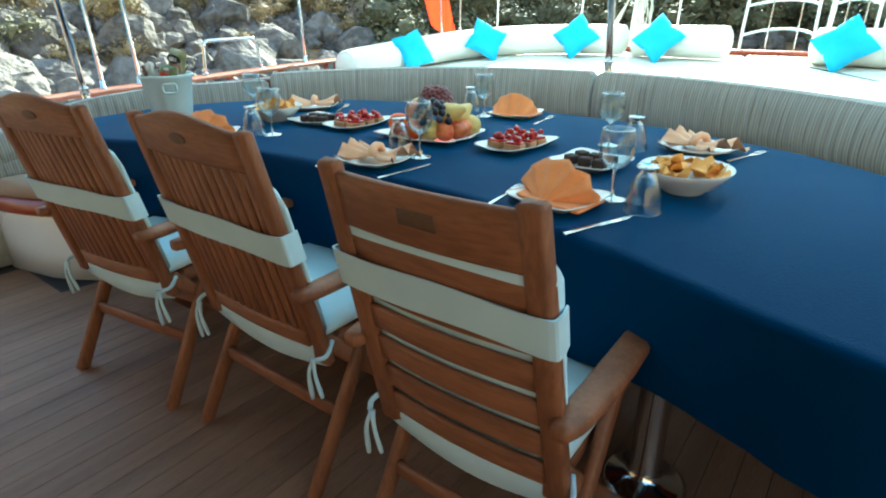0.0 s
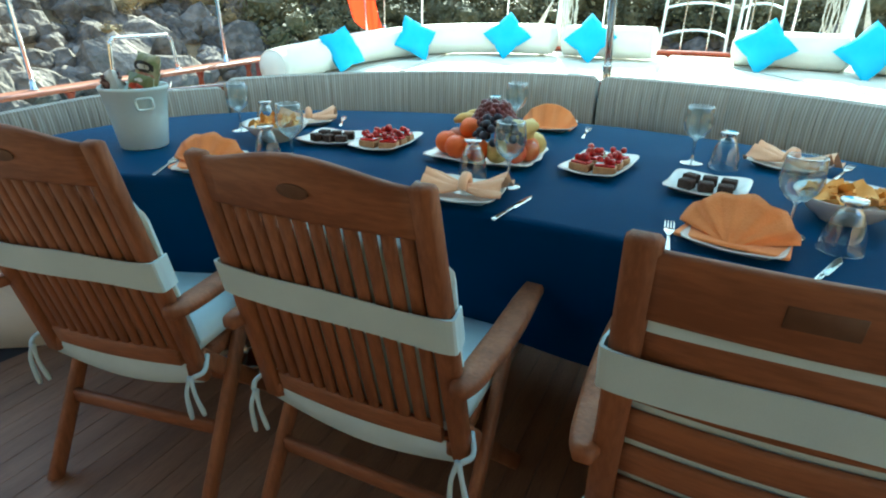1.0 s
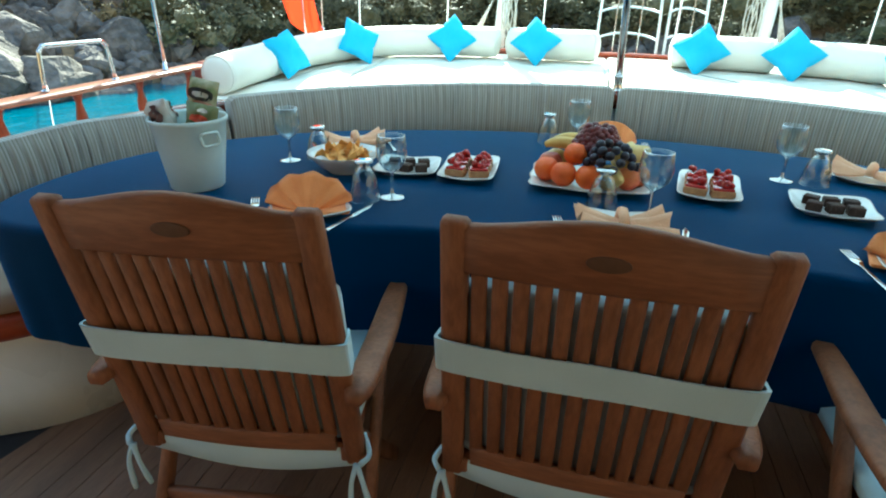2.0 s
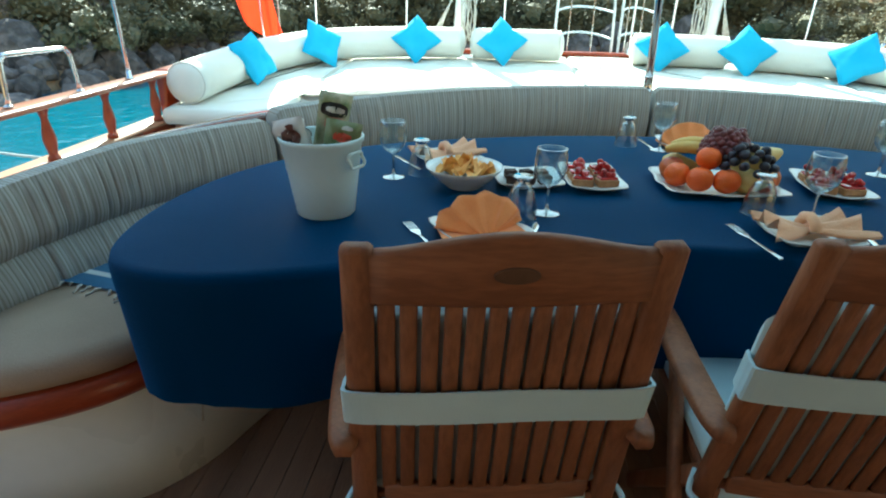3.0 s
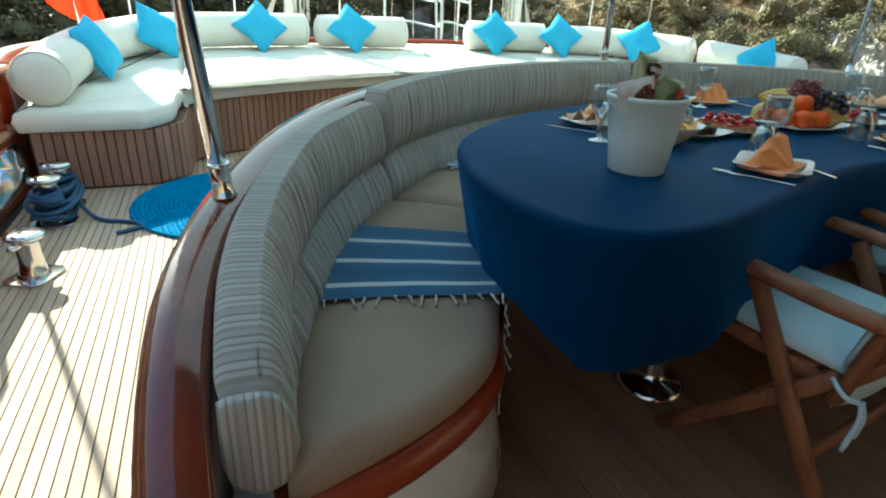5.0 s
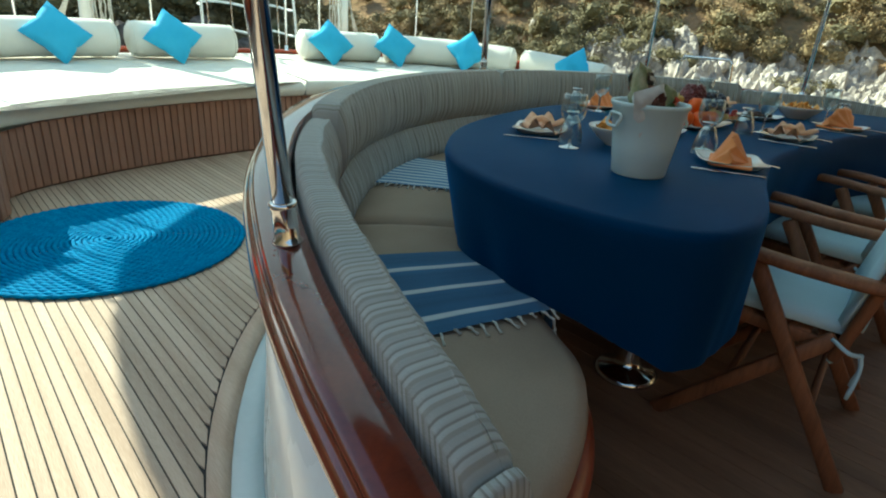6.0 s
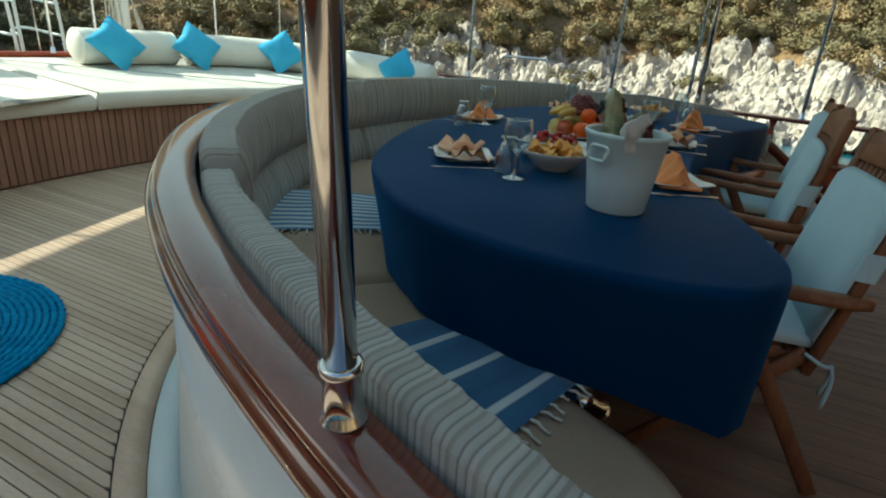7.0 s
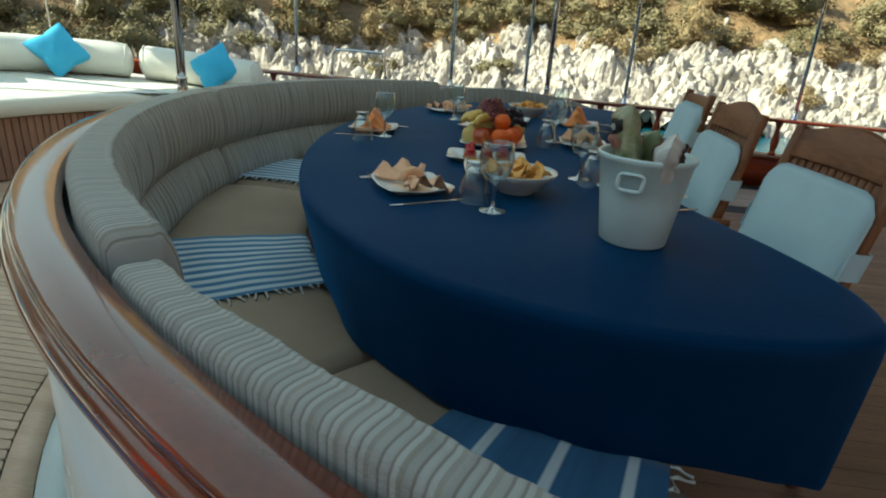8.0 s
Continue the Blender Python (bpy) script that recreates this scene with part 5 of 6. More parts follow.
for x, y in ((-0.075, -0.075), (0.0, -0.085), (-0.13, -0.03)):
    fruit("orange", ball(0.036), ORANGE, x, y, 0.036, "ripe orange on the fruit platter", "fruit")
fruit("orange", ball(0.034), ORANGE, -0.045, -0.03, 0.085, "ripe orange on the fruit platter", "fruit")
for x, y in ((0.115, -0.055), (0.13, 0.03)):
    fruit("peach", ball(0.034, 0.95, 0.2), PEACH, x, y, 0.034, "blushed peach on the fruit platter", "fruit")
fruit("apple", ball(0.036, 0.92, 0.3), APPLE, -0.125, 0.05, 0.035, "shiny red apple on the fruit platter", "fruit")
fruit("apple", ball(0.034, 0.92, 0.3), APPLE, 0.145, -0.015, 0.034, "shiny red apple on the fruit platter", "fruit")
PEARP = [(0.0, -0.045), (0.022, -0.041), (0.034, -0.022), (0.035, -0.005), (0.026, 0.020), (0.016, 0.042), (0.010, 0.054), (0.0, 0.058)]
fruit("pear", PEARP, PEAR, 0.065, -0.075, 0.036, "yellow pear lying on its side", "fruit", 80, 20)
fruit("pear", PEARP, PEAR, 0.11, 0.045, 0.075, "yellow pear lying on its side", "fruit", 60, -30)
fruit("pear", PEARP, PEAR, 0.125, 0.085, 0.036, "yellow pear lying on its side", "fruit", 85, 10)
fruit("pear", PEARP, PEAR, -0.10, 0.085, 0.036, "yellow pear lying on its side", "fruit", 85, -20)
fruit("pear", PEARP, PEAR, 0.115, -0.02, 0.090, "yellow pear lying on its side", "fruit", 70, 30)
for k in range(3):
    line = []
    rad = []
    for i in range(13):
        t = i / 12
        a = radians(-55 + 110 * t)
        line.append((-0.075 + k * 0.010 + 0.090 * math.sin(a), 0.012 + k * 0.032, 0.062 + 0.036 * math.cos(a) + 0.008 * (k == 1)))
        rad.append(0.005 + 0.0135 * math.sin(math.pi * min(max(t, 0.04), 0.96)) ** 0.55)
    ob = part("banana", tube(line, rad, 7), BANANA)
    ob.matrix_basis = pose(FX, FY, FZ, 0, 0, -22)
    tagged(ob, "ripe yellow banana resting on the other fruit", "fruit", "fruit on the platter")


def grapes(x, y, z, material, count, label):
    g = thing("grape_bunch", pose(FX + x, FY + y, FZ + z), label, "fruit", "fruit on the platter")
    berry_mesh = mesh("grape", lathe(ball(0.0125, 1.1, 0.0), 10))
    berry_mesh.materials.append(material)
    for i in range(count):
        t = i / count
        a = i * 2.4
        r = 0.058 * (1 - 0.55 * t)
        ob = link("grape", berry_mesh, None, g)
        ob.matrix_basis = pose(math.cos(a) * r * 1.2, math.sin(a) * r, 0.062 * t + rnd(-0.004, 0.004), rnd(0, 90), rnd(0, 90), 0)


grapes(0.015, 0.02, 0.092, GRAPE, 84, "bunch of dark red grapes on top of the fruit")
grapes(0.055, -0.055, 0.066, GRAPE_BLUE, 28, "bunch of blue-black grapes among the fruit")

# ice bucket with snacks
bucket = thing("ice_bucket", pose(-1.12, 1.763, TZ), "white plastic ice bucket filled with bagged snacks", "bucket")
part("bucket_body", lathe([(0.0, 0.0), (0.066, 0.0), (0.070, 0.004), (0.082, 0.09), (0.0945, 0.175), (0.0985, 0.178), (0.100, 0.186), (0.0975, 0.190), (0.092, 0.186), (0.079, 0.09), (0.066, 0.012), (0.0, 0.010)], 44), PLASTIC, bucket)
for a in (155, -25):
    m = pose(0, 0, 0, 0, 0, a)
    ring = rounded([(-0.024, 0.128), (0.024, 0.128), (0.024, 0.160), (-0.024, 0.160)], 0.010, 3)
    part("handle", tube([tuple(m @ Vector((0.062 + 0.158 * z + (0.022 if z < 0.145 else 0.012), y, z))) for y, z in ring], 0.0042, 8, closed=True), PLASTIC, bucket)


def snack_bag(x, y, z, rx, ry, rz, w, h, material, label, marks=()):
    b = thing("snack_bag", pose(-1.12 + x, 1.763 + y, TZ + z, rx, ry, rz), label, "snack bag", "snacks in the bucket")
    N, M = 12, 14

    def skin(side, u, v, off=0.0):
        th = max(0.0, (1 - u ** 6) * (1 - abs(v) ** 7)) ** 0.6 * 0.021 * (1 + 0.7 * noise.noise(Vector((u * 3 + x * 30, v * 4, side)))) + 0.003 * noise.noise(Vector((u * 7, v * 9, side + x * 40)))
        return (u * w / 2 * (1 - 0.06 * (1 - v * v)), side * (th + off), v * h / 2 + h / 2)

    vs, fs = [], []
    for side in (1, -1):
        for i in range(N + 1):
            for j in range(M + 1):
                vs.append(skin(side, 2 * i / N - 1, 2 * j / M - 1))
    m = (N + 1) * (M + 1)
    for i in range(N):
        for j in range(M):
            q = (i * (M + 1) + j, i * (M + 1) + j + 1, (i + 1) * (M + 1) + j + 1, (i + 1) * (M + 1) + j)
            fs += [q[::-1], tuple(m + k for k in q)]
    part("bag", (vs, fs), material, b)
    for ink, mx, mz, mw, mh, off in marks:
        rows = []
        for j in range(9):
            q = j / 4 - 1
            half = mw * max(0.12, 1 - abs(q) ** 4) ** 0.5
            rows.append([(2 * mx + half * (i / 4 - 1), max(-0.97, min(0.97, 2 * (mz + mh * q / 2) - 1))) for i in range(9)])
        fs = [(j * 9 + i, j * 9 + i + 1, j * 9 + i + 10, j * 9 + i + 9) for j in range(8) for i in range(8)]
        for side in (-1, 1):
            part("label_panel", ([skin(side, u, v, off) for r in rows for u, v in r], fs if side < 0 else [f[::-1] for f in fs]), ink, b, "plain printed panel")


snack_bag(-0.005, 0.02, 0.088, -8, 12, 15, 0.078, 0.195, FOIL_TAN, "upright tan snack bag with a dark printed panel", ((BLACK, 0.0, 0.80, 0.84, 0.17, 0.0032), (FOIL_WHITE, 0.03, 0.80, 0.58, 0.07, 0.0048), (FOIL_PINK, 0.10, 0.64, 0.70, 0.16, 0.0032)))
snack_bag(-0.030, -0.020, 0.085, 8, -14, -20, 0.090, 0.15, FOIL_WHITE, "crumpled white snack bag with a brown print", ((FOIL_BROWN, 0.16, 0.74, 0.58, 0.26, 0.0032), (FOIL_BROWN, 0.22, 0.86, 0.24, 0.16, 0.0048)))
snack_bag(0.030, -0.008, 0.085, 4, 12, 10, 0.085, 0.145, FOIL_GREEN, "crumpled green snack bag with an orange-red print", ((FOIL_ORANGE, 0.02, 0.78, 0.50, 0.14, 0.0032), (FOIL_WHITE, 0.12, 0.92, 0.30, 0.06, 0.0032)))


# ---------------------------------------------------------------- towels on the bench
def towel(a, b, r0, front, material, label, drop=0.0):
    """A towel over the seat between two angles; its stripes run across the bench."""
    tw = thing("striped_towel", Matrix(), label, "towel", "towels on the bench")
    n, m = 26, 22
    vs, fs, uv = [], [], []
    for i in range(n + 1):
        d = a + (b - a) * i / n
        u = radians(d - a) * 1.75
        r1 = front_r(d, front, SEAT_CORNER)
        for j in range(m + 1):
            t = j / m
            L = (r0 - r1) + drop
            s = t * L
            r = r0 - min(s, r0 - r1)
            z = 0.481 + 0.003 * noise.noise(Vector((d * 0.2, t * 5, 3)))
            over = s - (r0 - r1)
            if over > 0:
                r = r1 - 0.012 * min(1, over / 0.03) - 0.01 * noise.noise(Vector((d * 0.4, 2, 1)))
                z -= over * 0.95
            vs.append(spot(d + 1.2 * math.sin(t * 3) * 0.4, r, z))
            uv.append((u, s))
    k = m + 1
    for i in range(n):
        for j in range(m):
            fs.append((i * k + j, i * k + j + 1, (i + 1) * k + j + 1, (i + 1) * k + j))
    part("cloth", (vs, fs, uv), material, tw)
    for j in range(0, m + 1):
        p = Vector(vs[j])
        nn = station(a)[1]
        tan = Vector((-nn.y, nn.x, 0))
        ln = rnd(0.02, 0.038)
        q = p + tan * ln + Vector((rnd(-0.014, 0.014), rnd(-0.014, 0.014), -0.004 if p.z > 0.47 else -0.02))
        if j in (0, m) and drop > 0.1:
            q = p + tan * 0.02 + Vector((0, 0, -0.004 if j == 0 else -0.12))
        part("tassel", tube([p, p.lerp(q, 0.35) + Vector((0, 0, 0.004)), p.lerp(q, 0.6), q], [0.0025, 0.004, 0.0022, 0.0036], 6), ROPE, tw)
    return tw


random.seed(5)
towel(-75.8, -61.8, 1.97, 1.495, TOWEL, "blue towel with white stripes and tassels spread on the bench", 0.24)
towel(-38.6, -23.2, 1.97, 1.50, TOWEL_FINE, "blue and white finely striped towel spread on the bench", 0.05)
towel(1.5, 15.0, 1.97, 1.50, TOWEL_FINE, "blue and white finely striped towel spread on the bench", 0.05)


# ---------------------------------------------------------------- deck gear
def braided_rug(x, y, radius, material, label):
    """Round plaits, one ring outside the other."""
    rug = thing("round_rug", pose(x, y, 0.001), label, "rug", "rugs on the aft deck")
    r0 = 0.028
    while r0 < radius:
        n = max(10, int(2 * math.pi * r0 / 0.022))
        vs, fs = [], []
        for i in range(n):
            a = 2 * math.pi * i / n
            ph = math.pi * (i % 2)
            for j in range(6):
                b = 2 * math.pi * j / 6
                rr = r0 + (0.0125 + 0.003 * math.cos(ph)) * math.cos(b) + 0.002 * math.sin(i * 2.1)
                vs.append((rr * math.cos(a), rr * math.sin(a), 0.011 + (0.010 + 0.0025 * math.cos(ph)) * math.sin(b)))
        for i in range(n):
            for j in range(6):
                fs.append((i * 6 + j, ((i + 1) % n) * 6 + j, ((i + 1) % n) * 6 + (j + 1) % 6, i * 6 + (j + 1) % 6))
        part("braid_ring", (vs, fs), material, rug)
        r0 += 0.0245


braided_rug(-1.97, 3.99, 0.64, RUG, "round braided blue cotton rug lying on the aft deck")
braided_rug(0.35, 4.52, 0.58, mat("dark_braided_cotton", (0.022, 0.014, 0.012), (0.014, 0.009, 0.008), 30, 0.95, bump=1.0, bscale=120, fine=0.8, spec=0.1), "round braided dark brown rug lying behind the coaming")


def bollard(x, y, rz, tall, horned):
    b = thing("mooring_bollard", pose(x, y, 0.0, 0, 0, rz), "polished steel mooring bollard " + ("with a cross horn on the side deck" if horned else "half hidden by wound blue rope"), "bollard", "bollards")
    part("base_plate", slab(rounded([(-0.10, -0.085), (0.10, -0.085), (0.10, 0.085), (-0.10, 0.085)], 0.05), 0.0, 0.012, 0.004), CHROME, b)
    part("drum", lathe([(0.062, 0.012), (0.052, 0.03), (0.045, 0.08), (0.045, tall - 0.05), (0.056, tall - 0.028)], 24), CHROME, b)
    part("cap", lathe([(0.05, tall - 0.03), (0.070, tall - 0.026), (0.076, tall - 0.018), (0.074, tall - 0.008), (0.05, tall - 0.001), (0.0, tall)], 24), CHROME, b)
    if horned:
        part("horn", tube([(-0.095, 0, tall - 0.045), (-0.085, 0, tall - 0.044), (0.085, 0, tall - 0.044), (0.095, 0, tall - 0.045)], [0.008, 0.015, 0.015, 0.008], 10), CHROME, b)


bollard(-2.88, 3.22, 65, 0.205, True)
bollard(-2.93, 3.88, -5, 0.25, False)
bollard(-2.93, 4.15, 5, 0.25, False)
bollard(2.88, 3.22, -65, 0.205, True)
random.seed(21)
coil = thing("mooring_rope", pose(-2.93, 4.01, 0.0), "glossy dark blue mooring rope wound round two bollards", "rope", "mooring ropes")
for i in range(11):
    z, r = 0.03 + 0.014 * i, 0.068 + 0.02 * (i % 3) + rnd(0, 0.012)
    eight = [(rnd(-0.006, 0.006) + r * math.sin(a) * (1 if i % 2 else math.cos(a) * 1.2), 0.135 * math.cos(a) + r * math.copysign(abs(math.cos(a)) ** 0.6, math.cos(a)), z + 0.012 * math.sin(2 * a + i)) for a in (2 * math.pi * k / 12 for k in range(12))]
    part("rope_turn", tube(smooth_line(eight, 3, True), 0.013, 8, closed=True), ROPE_BLUE, coil)
rope = smooth_line([(-2.84, 4.02, 0.13), (-2.80, 3.92, 0.06), (-2.72, 3.84, 0.014), (-2.60, 3.78, 0.012), (-2.50, 3.70, 0.012), (-2.62, 3.62, 0.012)], 8)
tagged(part("mooring_rope", tube(rope, 0.011, 8), ROPE_BLUE), "dark blue mooring rope trailing on the deck", "rope", "mooring ropes")


def fairlead(side):
    """A flared steel lining through the bulwark's mooring hole."""
    f = thing("fairlead", pose(side * DECK_W, HAWSE[0], 0.20), "oblong polished steel fairlead through the mahogany bulwark", "fairlead", "fairleads")
    inv = pose(side * DECK_W, HAWSE[0], 0.20).inverted()
    rows = [[(side * (DECK_W + o), y, z) for y, z in hawse(k)] for o, k in ((-0.004, 1.11), (-0.014, 1.09), (-0.019, 1.04), (-0.012, 0.985), (0.02, 0.955), (0.08, 0.94), (0.155, 0.96), (0.165, 1.04))]
    part("lining", moved(sweep(rows, caps=False), inv), CHROME, f)


fairlead(-1)
fairlead(1)


def stanchion(x, y, z0, h, r=0.013, lean=(0.0, 0.0), label="thin polished steel stanchion rising from the rail"):
    s = thing("stanchion", pose(x, y, z0), label, "stanchion", "stanchions")
    part("foot", lathe([(r * 2.2, 0.0), (r * 2.2, 0.006), (r * 1.5, 0.012), (r * 1.4, 0.05), (r, 0.055)], 14), CHROME, s)
    part("post", tube([(0, 0, 0.01), (lean[0] * h, lean[1] * h, h)], r, 10), CHROME, s)
    return s


for side, ys in ((-1, (2.40, 2.66, 4.22)), (1, (4.22, 2.70, 2.0, 1.08, -0.42))):
    for y in ys:
        stanchion(side * (DECK_W + 0.055), y, cap_z(y) + 0.001, 2.1, 0.013 if side < 0 else 0.015, (0.02 * side, 0.0))
    g = thing("grab_rail", pose(side * (DECK_W + 0.055), 3.46 if side < 0 else 3.6, cap_z(3.5) + 0.001), "bent polished steel grab rail on the capping rail", "rail", "grab rails")
    a, b = (-0.24, 0.24)
    pts = [(0, a - 0.03, 0.0), (0, a - 0.01, 0.20), (0, a, 0.225), (0, a + 0.02, 0.244), (0, a + 0.05, 0.25), (0, b - 0.05, 0.25), (0, b - 0.02, 0.244), (0, b, 0.225), (0, b + 0.01, 0.20), (0, b + 0.03, 0.0)]
    part("bent_tube", tube(smooth_line(pts, 4), 0.013, 10), CHROME, g)
    for yy in (a - 0.03, b + 0.03):
        part("foot", lathe([(0.026, -0.002), (0.026, 0.006), (0.016, 0.012)], 12, (0, yy, 0)), CHROME, g)

for x, y, r in ((-2.70, 6.72, 0.013), (-1.80, 7.08, 0.012), (-0.74, 7.12, 0.012), (0.62, 7.10, 0.014), (1.02, 7.08, 0.014), (2.30, 6.92, 0.012)):
    stanchion(x, y, 0.702, 2.0, r, (0.015, 0.01), "thin steel stanchion rising from the stern rail")

# flag on its staff
staff = thing("flag_staff", pose(-2.99, 6.02, 0.70), "thin steel flag staff with a plain red flag", "flag")
part("staff", tube([(0, 0, 0), (-0.10, 0.10, 2.2)], 0.012, 10), CHROME, staff)
vs, fs = [], []
N, M = 18, 16
for i in range(N + 1):
    for j in range(M + 1):
        u, v = i / N, j / M
        fold = math.sin(u * 10 + v * 2.5)
        x = -0.30 - 0.16 * (1 - v) + u * (0.56 - 0.16 * v) + 0.09 * v * v + 0.02 * fold
        y = 0.03 + 0.045 * fold * (0.4 + 0.6 * u)
        z = 1.15 - v * (1.02 - 0.16 * (1 - u) ** 2) - 0.16 * u * (1 - v) + 0.02 * math.sin(u * 9)
        vs.append((x, y, z))
for i in range(N):
    for j in range(M):
        k = M + 1
        fs.append((i * k + j, i * k + j + 1, (i + 1) * k + j + 1, (i + 1) * k + j))
part("flag_cloth", (vs, fs), FLAG_RED, staff, "plain red cloth hanging in folds")

line = [(-3.19, 3.98, 0.22), (-3.5, 3.76, 0.245), (-4.2, 3.96, 0.215), (-4.9, 4.6, 0.02), (-6.6, 6.1, -0.40), (-9.5, 8.6, -0.9), (-14.0, 12.6, -1.0)]
tagged(part("mooring_line", tube(smooth_line(line, 4), 0.010, 6), ROPE), "pale mooring line running from the fairlead to the shore", "rope")

# backstay tackles
for x, y in ((-2.80, 6.20), (2.62, 6.30)):
    tk = thing("rope_tackle", pose(x * 1.05, y + 0.1, 0.74), "white rope with a steel block at the stern rail", "rope", "rope tackles")
    part("line", tube([(0, 0, 0.02), (0.02, 0.02, 2.2)], 0.007, 6), ROPE, tk)
    part("block", moved(box(0.045, 0.03, 0.11, 0.01), pose(0, 0, 0.12)), CHROME, tk)

# white davit posts with coiled lines
for x, y, sgn in ((-1.25, 7.28, 1), (1.48, 7.32, -1)):
    dv = thing("davit_post", pose(x, y, 0.55), "white painted davit post hung with coiled white ropes", "post", "davit posts")
    part("post", tube([(0, 0, 0), (0.05, 0.05, 1.0), (0.12, 0.12, 2.2)], [0.065, 0.06, 0.05], 14), WHITE, dv)
    random.seed(31)
    for k in range(7):
        x0 = 0.13 * sgn + rnd(-0.05, 0.05)
        loop = [(x0 + 0.04 * math.cos(a) + rnd(-0.01, 0.01), -0.07 + rnd(-0.015, 0.015), 0.42 + 0.20 * k / 7 + 0.24 * math.sin(a)) for a in (2 * math.pi * i / 14 for i in range(14))]
        part("rope_coil", tube(loop, 0.006, 5, closed=True), ROPE, dv)
    for k in range(4):
        part("rope", tube([(-0.25 * sgn - 0.03 * k, -0.05, 0.20), (0.02 + 0.02 * k, 0.0, 0.9)], 0.008, 5), ROPE, dv)

# boarding ladder behind the stern gate
def boarding_ladder(x, y, half, bulge, label):
    lad = thing("boarding_ladder", pose(x, y, 0.35), label, "ladder", "boarding ladders")
    for s in (-1, 1):
        pts = [(s * half, 0.0, 0.0), (s * half, 0.02, 0.45), (s * half * 0.96, 0.06, 0.9), (s * half * 0.85, 0.16, 1.5)]
        part("handrail", tube(smooth_line(pts, 5), 0.015, 8), WHITE, lad)
    for k in (-0.35, 0.35):
        part("upright", tube(smooth_line([(k * half * 1.2, bulge * 0.8, 0.0), (k * half * 1.2, bulge * 0.85, 0.7), (k * half, bulge, 1.5)], 4), 0.009, 8), CHROME, lad)
    for z, f in ((0.22, 1.0), (0.48, 1.0), (0.76, 0.97), (1.06, 0.93)):
        arc = [(half * f * c, 0.04 + bulge * math.sqrt(1 - c * c), z + 0.05 * (1 - c * c)) for c in (-1.0, -0.85, -0.5, 0.0, 0.5, 0.85, 1.0)]
        part("hoop", tube(smooth_line(arc, 3), 0.013, 8), WHITE, lad)


boarding_ladder(0.16, 7.38, 0.32, 0.42, "white boarding ladder with curved hoops at the stern gate")
boarding_ladder(0.76, 7.46, 0.19, 0.30, "narrow white boarding ladder with curved hoops beside the gate")


# ---------------------------------------------------------------- sea and shore
SEA = -1.4
water = mat("clear_turquoise_sea", (0.012, 0.15, 0.20), (0.006, 0.085, 0.14), 0.12, 0.08, bump=0.0, rvar=0.04, fine=0.1)
wnt = water.node_tree
bw1 = wnt.nodes.new("ShaderNodeTexNoise")
bw1.inputs["Scale"].default_value, bw1.inputs["Detail"].default_value = 2.6, 6
bmp = wnt.nodes.new("ShaderNodeBump")
bmp.inputs["Strength"].default_value, bmp.inputs["Distance"].default_value = 0.6, 0.12
wnt.links.new([nd for nd in wnt.nodes if nd.type == "TEX_COORD"][0].outputs["Object"], bw1.inputs["Vector"])
wnt.links.new(bw1.outputs["Fac"], bmp.inputs["Height"])
wnt.links.new(bmp.outputs[0], wnt.nodes["Principled BSDF"].inputs["Normal"])
tagged(part("water", ([(-2500, -2500, SEA), (2500, -2500, SEA), (2500, 2500, SEA), (-2500, 2500, SEA)], [(0, 1, 2, 3)]), water, smooth=False), "clear turquoise sea of a sheltered cove", "water", kind="structure")


def shore_d(az):
    """Distance from the boat to the waterline; azimuth in degrees from aft (+y), positive to starboard."""
    pts = [(-180, 60), (-120, 22), (-90, 14.5), (-60, 15.5), (-45, 19), (-30, 24), (-15, 27), (0, 27), (20, 25), (40, 22), (60, 19.5), (90, 18), (110, 18.5), (140, 26), (180, 60)]
    return float(np.interp(az, [p[0] for p in pts], [p[1] for p in pts])) + 1.3 * noise.noise(Vector((az * 0.09, 0.3, 5)))


def land_z(az, d, far):
    rise = 0.62 + 0.14 * noise.noise(Vector((az * 0.03, 1.7, 9)))
    if far < 0:
        return SEA - 0.6 + far * 0.2
    base = SEA + min(far, 5.0) * 0.42 + max(0.0, far - 5.0) * rise
    x, y = d * math.sin(radians(az)), d * math.cos(radians(az))
    return base + 0.9 * min(1, far / 4) * noise.noise(Vector((x * 0.16, y * 0.16, 2))) + 0.35 * noise.noise(Vector((x * 0.6, y * 0.6, 4)))


FARS = [-1.5, -0.3, 0.3, 0.8, 1.4, 2.0, 2.8, 3.6, 4.5, 5.5, 7, 9, 11.5, 15, 19, 25, 34, 50, 80]
azs = angles(-180, 180, 1.5)
vs, fs = [], []
for az in azs:
    d0 = shore_d(az)
    for f in FARS:
        d = d0 + f
        sunk = 0.6 if 46 < az < 128 and 0 < f < 5.4 else 0.0      # under the karst ledge
        vs.append((d * math.sin(radians(az)), d * math.cos(radians(az)), land_z(az, d, f) - sunk))
n = len(FARS)
for i in range(len(azs) - 1):
    for j in range(n - 1):
        fs.append((i * n + j, i * n + j + 1, (i + 1) * n + j + 1, (i + 1) * n + j))
tagged(part("ground", (vs, fs), EARTH), "dry stony hillside rising from the shore", "ground", kind="structure")


def on_land(az, far):
    d = shore_d(az) + far
    return Vector((d * math.sin(radians(az)), d * math.cos(radians(az)), land_z(az, d, far)))


